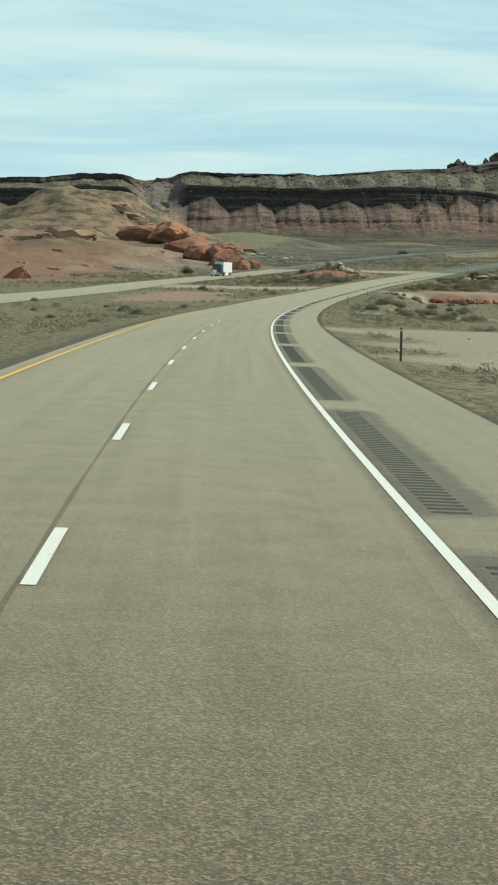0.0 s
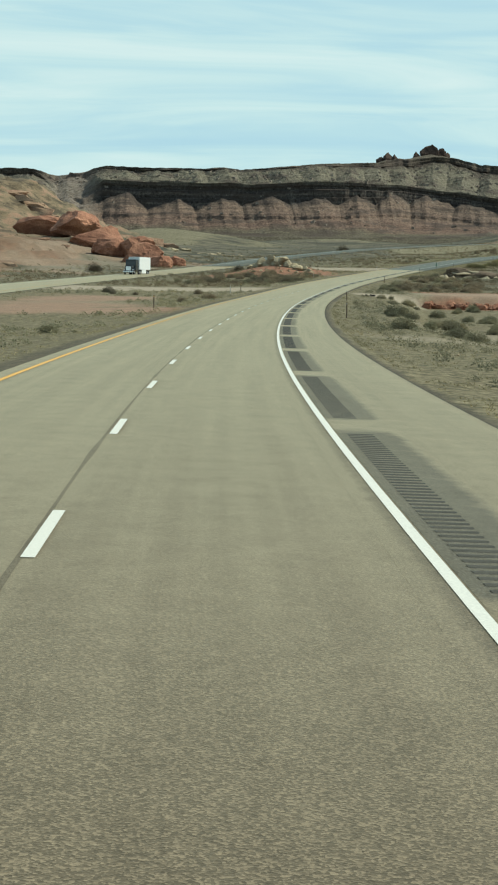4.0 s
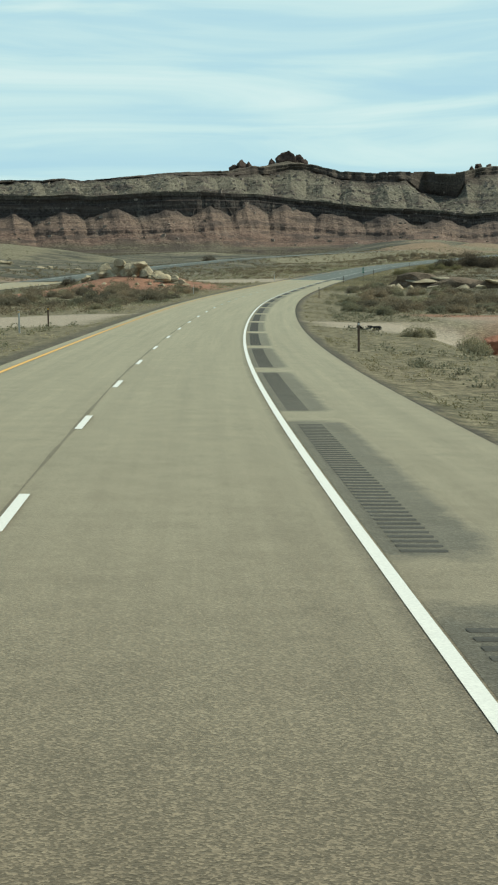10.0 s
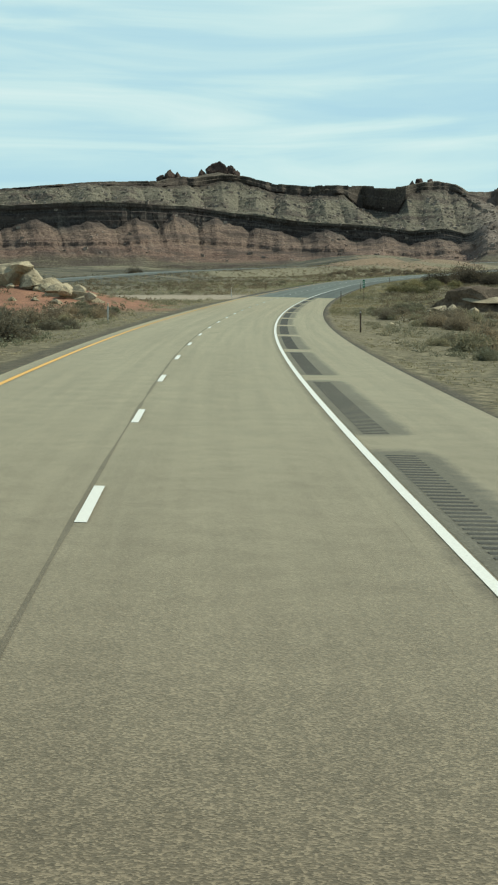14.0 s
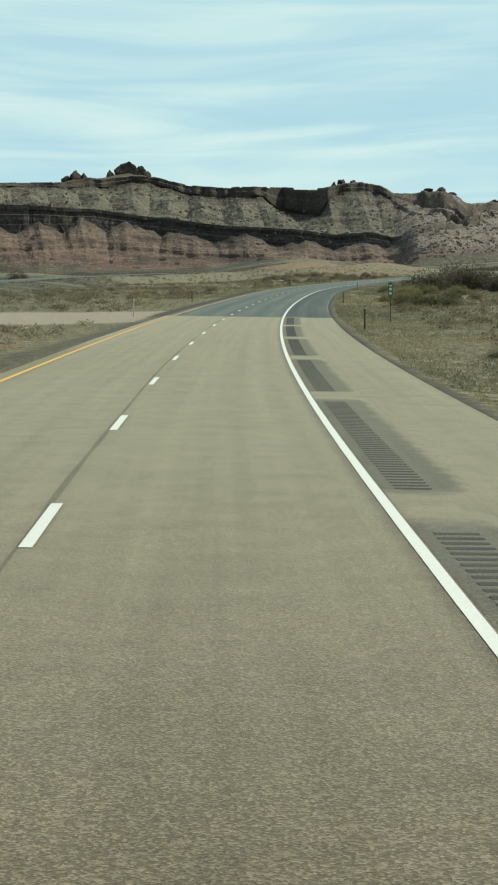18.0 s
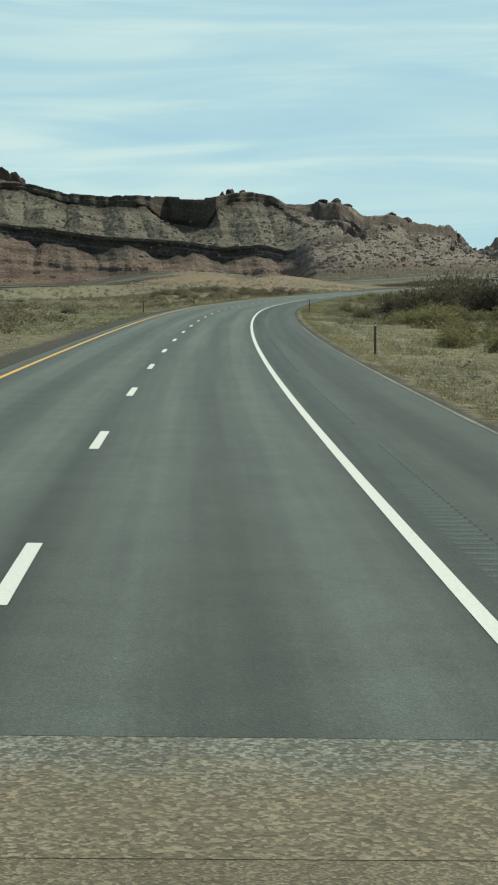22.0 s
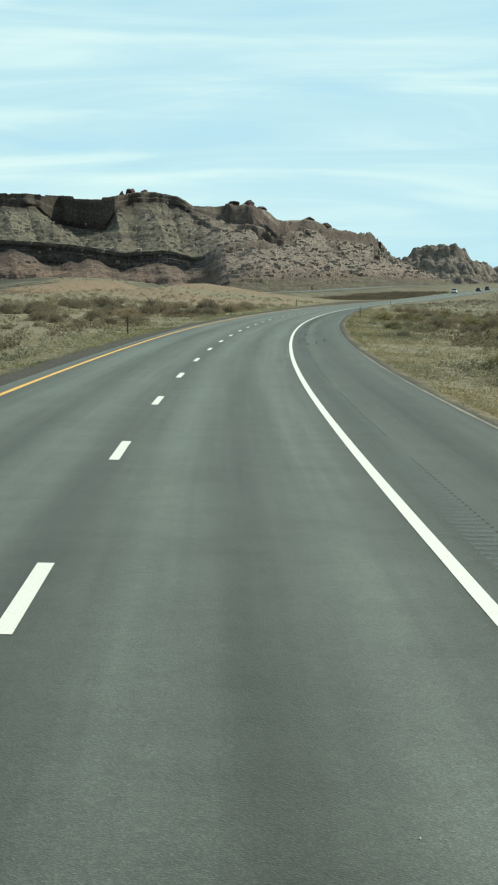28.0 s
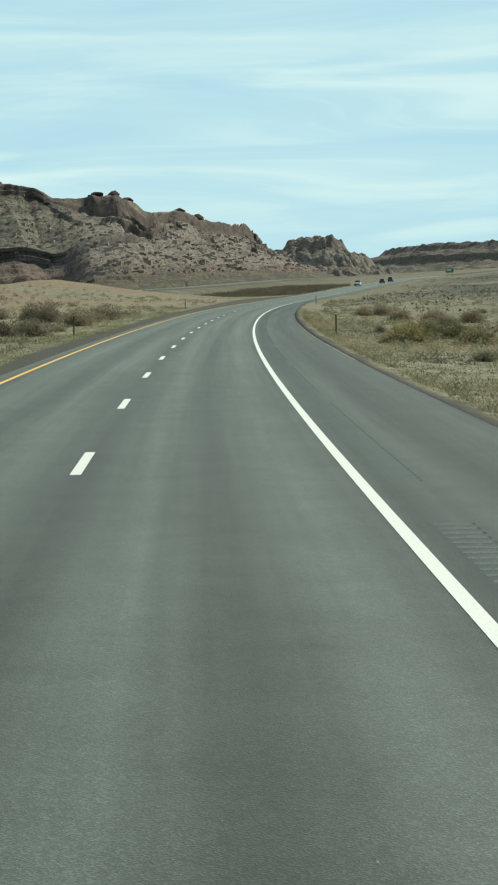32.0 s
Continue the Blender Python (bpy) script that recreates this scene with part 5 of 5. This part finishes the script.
truck.matrix_basis = pose(x, y, z - BANK * 8.4 + 0.12, 0, 0, -math.degrees(heading(s)) - 2)
tagged(truck, "dark semi truck with a white box trailer on the opposite carriageway", "truck")


def car(name, paint_colour, tall, long, wide, label, pickup=False):
    thing = new(name)
    body = plain(name + "_paint", paint_colour, 0.28, 0.15, 0.6, 2, 0.08)
    bm = bmesh.new()
    box(bm, (wide, long, tall * 0.46), (0, 0, 0.28 + tall * 0.23), 0.14)
    part("body", bm, body, thing, smooth=True)
    bm = bmesh.new()
    cab_long, cab_at = (long * 0.36, long * 0.04) if pickup else (long * 0.58, -long * 0.06)
    made = bmesh.ops.create_cube(bm, size=1, matrix=Matrix.Translation((0, cab_at, 0.28 + tall * 0.62)) @ Matrix.Diagonal((wide * 0.9, cab_long, tall * 0.42, 1)))["verts"]
    for v in made:
        if v.co.z > 0.28 + tall * 0.62:
            v.co.x *= 0.82
            v.co.y = cab_at + (v.co.y - cab_at) * 0.74
    bmesh.ops.bevel(bm, geom=bm.edges[:], offset=0.06, segments=2, affect="EDGES")
    part("cabin", bm, GLASS, thing, "dark glazed cabin")
    bm = bmesh.new()
    box(bm, (wide * 0.74, cab_long * 0.7, 0.05), (0, cab_at, 0.28 + tall * 0.835), 0.02)
    part("roof", bm, body, thing)
    for end, mat, lamp_name in ((1, LAMP, "headlight"), (-1, TAIL, "tail_lamp")):
        bm = bmesh.new()
        box(bm, (wide * 0.96, 0.14, 0.2), (0, end * long * 0.497, 0.46), 0.04)
        part("bumper", bm, CAB_PAINT, thing)
        for x in (-1, 1):
            bm = bmesh.new()
            box(bm, (0.26, 0.08, 0.16), (x * wide * 0.38, end * long * 0.495, 0.74), 0.02)
            part(lamp_name, bm, mat, thing)
    for x in (-wide * 0.45, wide * 0.45):
        for y in (-long * 0.3, long * 0.31):
            wheel(thing, x, y, 0.34, 0.22)
    return tagged(thing, label, "car", "cars far along the highway")


for name, colour, tall, long, wide, label, pickup, s, left in (
        ("sedan_car", (0.03, 0.03, 0.035), 1.45, 4.7, 1.8, "small dark sedan far ahead on the highway", False, 1385, 1.9),
        ("pickup_truck", (0.7, 0.7, 0.68), 1.85, 5.6, 1.95, "white pickup truck far ahead on the highway", True, 1330, 5.6),
        ("sport_utility_car", (0.05, 0.045, 0.04), 1.75, 4.8, 1.9, "dark sport utility car far ahead on the highway", False, 1420, 1.8)):
    thing = car(name, colour, tall, long, wide, label, pickup)
    x, y, z = spot(s, left, 0.006)
    thing.matrix_basis = pose(x, y, z, 0, 0, -math.degrees(heading(s)))


# ---- scrub and grass ----
def leafy(name, dark, light):
    m, t, b = material(name, 0.85, 0, 0.1)
    g = node(t, "ShaderNodeNewGeometry").outputs["Random Per Island"]
    c = ramp(t, g, [(0.0, dark), (1.0, light)])
    r = node(t, "ShaderNodeObjectInfo").outputs["Random"]
    c = mixed(t, c, ramp(t, r, [(0, (0.75, 0.75, 0.75)), (1, (1.25, 1.2, 1.1))]), 1.0, "MULTIPLY")
    t.links.new(mixed(t, c, ramp(t, noise_at(t, 0.06, 3), [(0.35, (0.7, 0.74, 0.7)), (0.65, (1.2, 1.15, 1.05))]), 1.0, "MULTIPLY"), b.inputs["Base Color"])
    # thin leaves let some light through
    thin = node(t, "ShaderNodeBsdfTranslucent")
    both = node(t, "ShaderNodeMixShader", Fac=0.38)
    t.links.new(b.inputs["Base Color"].links[0].from_socket, thin.inputs["Color"])
    t.links.new(b.outputs[0], both.inputs[1])
    t.links.new(thin.outputs[0], both.inputs[2])
    t.links.new(both.outputs[0], t.nodes["Material Output"].inputs["Surface"])
    return m


SAGE = leafy("sage_leaves", (0.12, 0.116, 0.074), (0.27, 0.252, 0.175))
BRUSH = leafy("brown_brush", (0.12, 0.102, 0.076), (0.28, 0.236, 0.178))
BARE = leafy("bare_twigs", (0.07, 0.06, 0.05), (0.17, 0.145, 0.115))
OLIVE = leafy("olive_leaves", (0.14, 0.132, 0.072), (0.29, 0.265, 0.16))
GREEN_LEAF = leafy("green_weed_leaves", (0.10, 0.125, 0.045), (0.24, 0.265, 0.12))
SAGE_BUSH = leafy("sagebrush_leaves", (0.17, 0.165, 0.115), (0.36, 0.335, 0.25))
BRUSH_BUSH = leafy("dry_brush_twigs", (0.15, 0.128, 0.098), (0.33, 0.28, 0.215))
STRAW = leafy("dry_grass", (0.22, 0.195, 0.115), (0.42, 0.365, 0.235))
npr = np.random.default_rng(12)


def tuft_faces(n, rng_np, wide, tall, blade, upright, core=0.25):
    """n narrow leaves that spring from a base and spread into a dome; returns n x 4 x 3 corners about the origin."""
    a = rng_np.uniform(0, 2 * np.pi, n)
    el = np.arccos(1 - rng_np.random(n) ** upright)
    ln = rng_np.uniform(0.55, 1.0, n)
    d = np.stack([np.cos(a) * np.sin(el) * wide, np.sin(a) * np.sin(el) * wide, np.cos(el) * tall], -1) * ln[:, None]
    root = d * rng_np.uniform(core, 0.65, n)[:, None]
    side = np.cross(d, rng_np.normal(size=(n, 3)))
    side /= np.linalg.norm(side, axis=1)[:, None] + 1e-9
    w = blade * rng_np.uniform(0.6, 1.3, n)[:, None]
    mid = (root + d) / 2
    return np.stack([root, mid + side * w, d, mid - side * w], 1)


def leaf_cloud(n, r, wide, tall, blade, long):
    """n short leaves spread through a rounded, uneven bush; returns n x 4 x 3 corners about its foot."""
    a, u = r.uniform(0, 2 * np.pi, n), r.random(n)
    d = np.stack([np.cos(a) * np.sqrt(1 - u * u), np.sin(a) * np.sqrt(1 - u * u), u], -1)
    lumpy = 0.72 + 0.5 * waves(a * 1.3, u * 3, 5)
    p = d * (r.random(n) ** 0.45 * lumpy)[:, None] * np.array([wide, wide, tall]) + np.array([0, 0, 0.06 * tall])
    way = d + r.normal(size=(n, 3)) * 0.6
    way *= (long * r.uniform(0.5, 1.2, n) / (np.linalg.norm(way, axis=1) + 1e-9))[:, None]
    side = np.cross(way, r.normal(size=(n, 3)))
    side *= (blade * r.uniform(0.6, 1.3, n) / (np.linalg.norm(side, axis=1) + 1e-9))[:, None]
    return np.stack([p - way * 0.5, p + side, p + way * 0.5, p - side], 1)


def shrub(name, leaf_mat, wide, tall, leaves, blade, seed, label, group):
    r = np.random.default_rng(seed)
    thing = new(name)
    f = np.concatenate([leaf_cloud(leaves // 4, r, wide * q, tall * p, blade, 0.16 * tall) + np.array([x, y, 0]) for q, p, x, y in
                        ((0.75, 1.0, 0, 0), (0.6, 0.8, wide * 0.4, 0.1), (0.6, 0.72, -wide * 0.38, -0.15), (0.55, 0.65, 0.1, wide * 0.42))])
    part("foliage", mesh_of("foliage", f, np.arange(len(f) * 4).reshape(-1, 4), leaf_mat), None, thing)
    bm = bmesh.new()
    tube(bm, 0.05 * tall, 0.015 * tall, (0, 0, -0.08), (0.06 * wide, 0.04 * wide, tall * 0.62), 6)
    part("stem", bm, BARE, thing)
    return tagged(thing, label, "shrub", group)


sage = [shrub("sagebrush", SAGE_BUSH, 0.62, 0.62, 2600, 0.015, 70 + k, "grey-green sagebrush on the dry verge", "sagebrush along the highway") for k in range(3)]
olive = [shrub("rabbitbrush", OLIVE, 0.8, 0.85, 2800, 0.016, 80 + k, "yellow-green rabbitbrush growing beside the highway", "rabbitbrush along the highway") for k in range(2)]
brush = [shrub("dry_brush", BRUSH_BUSH, 0.75, 0.75, 2800, 0.014, 95 + k, "brown dry brush bush growing on the flat", "dry brush along the highway") for k in range(3)]
placed = {}


def plant(kinds, s, left, size):
    if 222 < s < 315 and 13 < left < 35:
        return
    k = kinds[int(npr.integers(len(kinds)))]
    m = stand(s, left, -0.03, float(npr.uniform(0, 360))) @ Matrix.Diagonal((size, size, size * float(npr.uniform(0.8, 1.1)), 1))
    if k.name not in placed:
        placed[k.name] = True
        k.matrix_basis = m
    else:
        copy_thing(k, m)


for s0, s1, l0, l1, count, kinds, lo, hi in ((210, 345, -24, -8.5, 46, sage, 0.9, 1.9), (360, 500, -22, -7.5, 44, sage, 0.8, 1.6), (380, 470, 13, 34, 34, sage, 0.8, 1.5), (20, 210, 11, 36, 22, sage, 0.7, 1.2),
                                             (590, 680, -20, -7.5, 26, olive, 0.9, 1.7), (790, 900, -26, -7.0, 40, olive + sage, 0.8, 1.5), (600, 900, 12, 40, 34, sage, 0.7, 1.3), (700, 790, -24, -8, 16, olive + sage, 0.6, 1.1), (460, 530, 12.5, 40, 8, sage, 0.6, 1.0), (395, 468, 11.5, 32, 60, brush, 0.8, 1.5), (375, 495, -24, -8, 55, brush, 0.8, 1.5), (820, 930, 13, 34, 60, brush, 0.8, 1.6), (780, 940, -24, -8, 30, brush, 0.8, 1.4), (255, 330, 12, 30, 16, brush, 0.6, 1.1)):
    for _ in range(count):
        plant(kinds, float(npr.uniform(s0, s1)), float(npr.uniform(l0, l1)), float(npr.uniform(lo, hi)))

tamarisk = shrub("tamarisk_bush", BARE, 2.4, 2.6, 3600, 0.03, 91, "large dark bare tamarisk thicket beside the highway", "tamarisk thickets")
tamarisk.matrix_basis = stand(690, -15.6) @ Matrix.Diagonal((1.5, 1.5, 1.4, 1))
for s, left, size in ((484, 34.5, 0.42), (804, 82.7, 0.9), (499, 74.8, 0.7), (706, -19.5, 1.3), (696, -22.5, 1.2), (702, -29, 1.0), (684, -27, 0.9), (700, -12.6, 0.6)):
    copy_thing(tamarisk, stand(s, left, 0, s * 7) @ Matrix.Diagonal((size, size, size, 1)))


def strewn(name, count, s_span, l_pick, wide, tall, leaves, blade, mat, seed, label, category, upright=1.0, keep=None):
    r = np.random.default_rng(seed)
    s, left = r.uniform(*s_span, count), l_pick(r, count)
    ok = np.abs(left - np.interp(s, OTHER_S, OTHER_L)) > 7.5
    dirt = np.maximum.reduce([soft_box(s, left, 536, 564, 8.4, 46, 2.0), soft_box(s, left, 351, 363, -70, -12.5, 1.5), soft_box(s, left, 225, 312, 14, 34, 4.0) * 0.8, soft_box(s, left, 340, 366, 8.4, 46, 2.0), soft_box(s, left, 330, 352, -15, -3.2, 2.5), soft_box(s, left, 60, 130, -60, -8, 6.0)])
    ok &= dirt < 0.4
    if keep is not None:
        ok &= keep(s, left, r)
    s, left = s[ok], left[ok]
    base = spot(s, left, ground_up(s, left) - 0.03)
    size = r.uniform(0.5, 1.35, len(s))
    kinds = [tuft_faces(leaves, r, wide, tall, blade, upright) if upright < 1 else leaf_cloud(leaves, r, wide, tall, blade, 0.36 * tall) for _ in range(12)]
    pick = r.integers(0, 12, len(s))
    v = np.stack([kinds[p] for p in pick]) * size[:, None, None, None] + base[:, None, None, :]
    n = v.shape[0] * leaves
    ob = new(name, mesh_of(name, v.reshape(-1, 3), np.arange(n * 4).reshape(-1, 4), mat))
    return tagged(ob, label, category, kind="stuff")


def clumped(scale, cut, seed):
    return lambda s, left, r: fractal(s / scale, left / scale, 3, seed) > cut - 0.12 * r.random(len(s))


right_near = lambda r, n: -(3.9 + 26 * r.random(n) ** 1.6)
left_near = lambda r, n: 9.2 + 28 * r.random(n) ** 1.5
strewn("dry_grass", 44000, (8, 960), right_near, 0.17, 0.17, 9, 0.013, STRAW, 101, "tufts of dry straw grass along the verge", "grass", 0.7, clumped(5, 0.5, 201))
strewn("dry_grass", 42000, (470, 940), lambda r, n: -(3.75 + 13 * r.random(n) ** 1.3), 0.2, 0.24, 8, 0.012, STRAW, 111, "thick straw grass beside the dark shoulder", "grass", 0.7, clumped(3, 0.44, 211))
strewn("dry_grass", 24000, (30, 960), left_near, 0.18, 0.17, 8, 0.015, STRAW, 102, "tufts of dry straw grass in the median", "grass", 0.7, clumped(6, 0.5, 202))
strewn("low_scrub", 9500, (10, 1050), lambda r, n: -(6 + 60 * r.random(n) ** 1.4), 0.36, 0.32, 60, 0.030, SAGE_BUSH, 103, "low grey-green scrub on the desert flat", "scrub", 1.0, clumped(9, 0.5, 203))
strewn("low_scrub", 11500, (20, 1050), lambda r, n: 10.5 + 80 * r.random(n) ** 1.3, 0.38, 0.34, 54, 0.034, SAGE_BUSH, 104, "low grey-green scrub on the desert flat", "scrub", 1.0, clumped(9, 0.5, 204))
strewn("far_scrub", 9000, (300, 1500), lambda r, n: 60 + 500 * r.random(n) ** 1.2, 0.8, 0.6, 10, 0.14, SAGE, 105, "scattered dark scrub far across the flat", "scrub", 1.0, clumped(40, 0.48, 205))
strewn("far_scrub", 4500, (700, 1500), lambda r, n: -(10 + 160 * r.random(n)), 0.8, 0.6, 10, 0.12, BARE, 106, "scattered dark scrub far across the flat", "scrub", 1.0, clumped(30, 0.48, 206))
strewn("dark_thicket", 3000, (1190, 1350), lambda r, n: 10 + 26 * r.random(n), 0.9, 0.8, 24, 0.08, BARE, 112, "dark bare thicket along the foot of the mesa", "thicket", 1.0, clumped(25, 0.42, 212))
strewn("brown_brush", 7000, (370, 1000), lambda r, n: 13 + 70 * r.random(n) ** 1.2, 0.55, 0.48, 48, 0.056, BRUSH, 108, "dense brown brush across the median and flat", "brush", 1.0, clumped(14, 0.5, 208))
strewn("brown_brush", 4500, (365, 900), lambda r, n: -(9 + 50 * r.random(n) ** 1.2), 0.55, 0.48, 48, 0.056, BRUSH, 109, "dense brown brush beyond the verge", "brush", 1.0, clumped(14, 0.5, 209))
strewn("green_weeds", 7000, (620, 960), lambda r, n: 9.0 + 6 * r.random(n) ** 1.5, 0.2, 0.14, 9, 0.022, GREEN_LEAF, 110, "low green weeds along the median verge", "weeds", 1.0, clumped(7, 0.48, 210))
strewn("green_weeds", 6000, (600, 960), right_near, 0.2, 0.14, 9, 0.022, GREEN_LEAF, 107, "low green weeds between the straw", "weeds", 1.0, clumped(7, 0.52, 207))
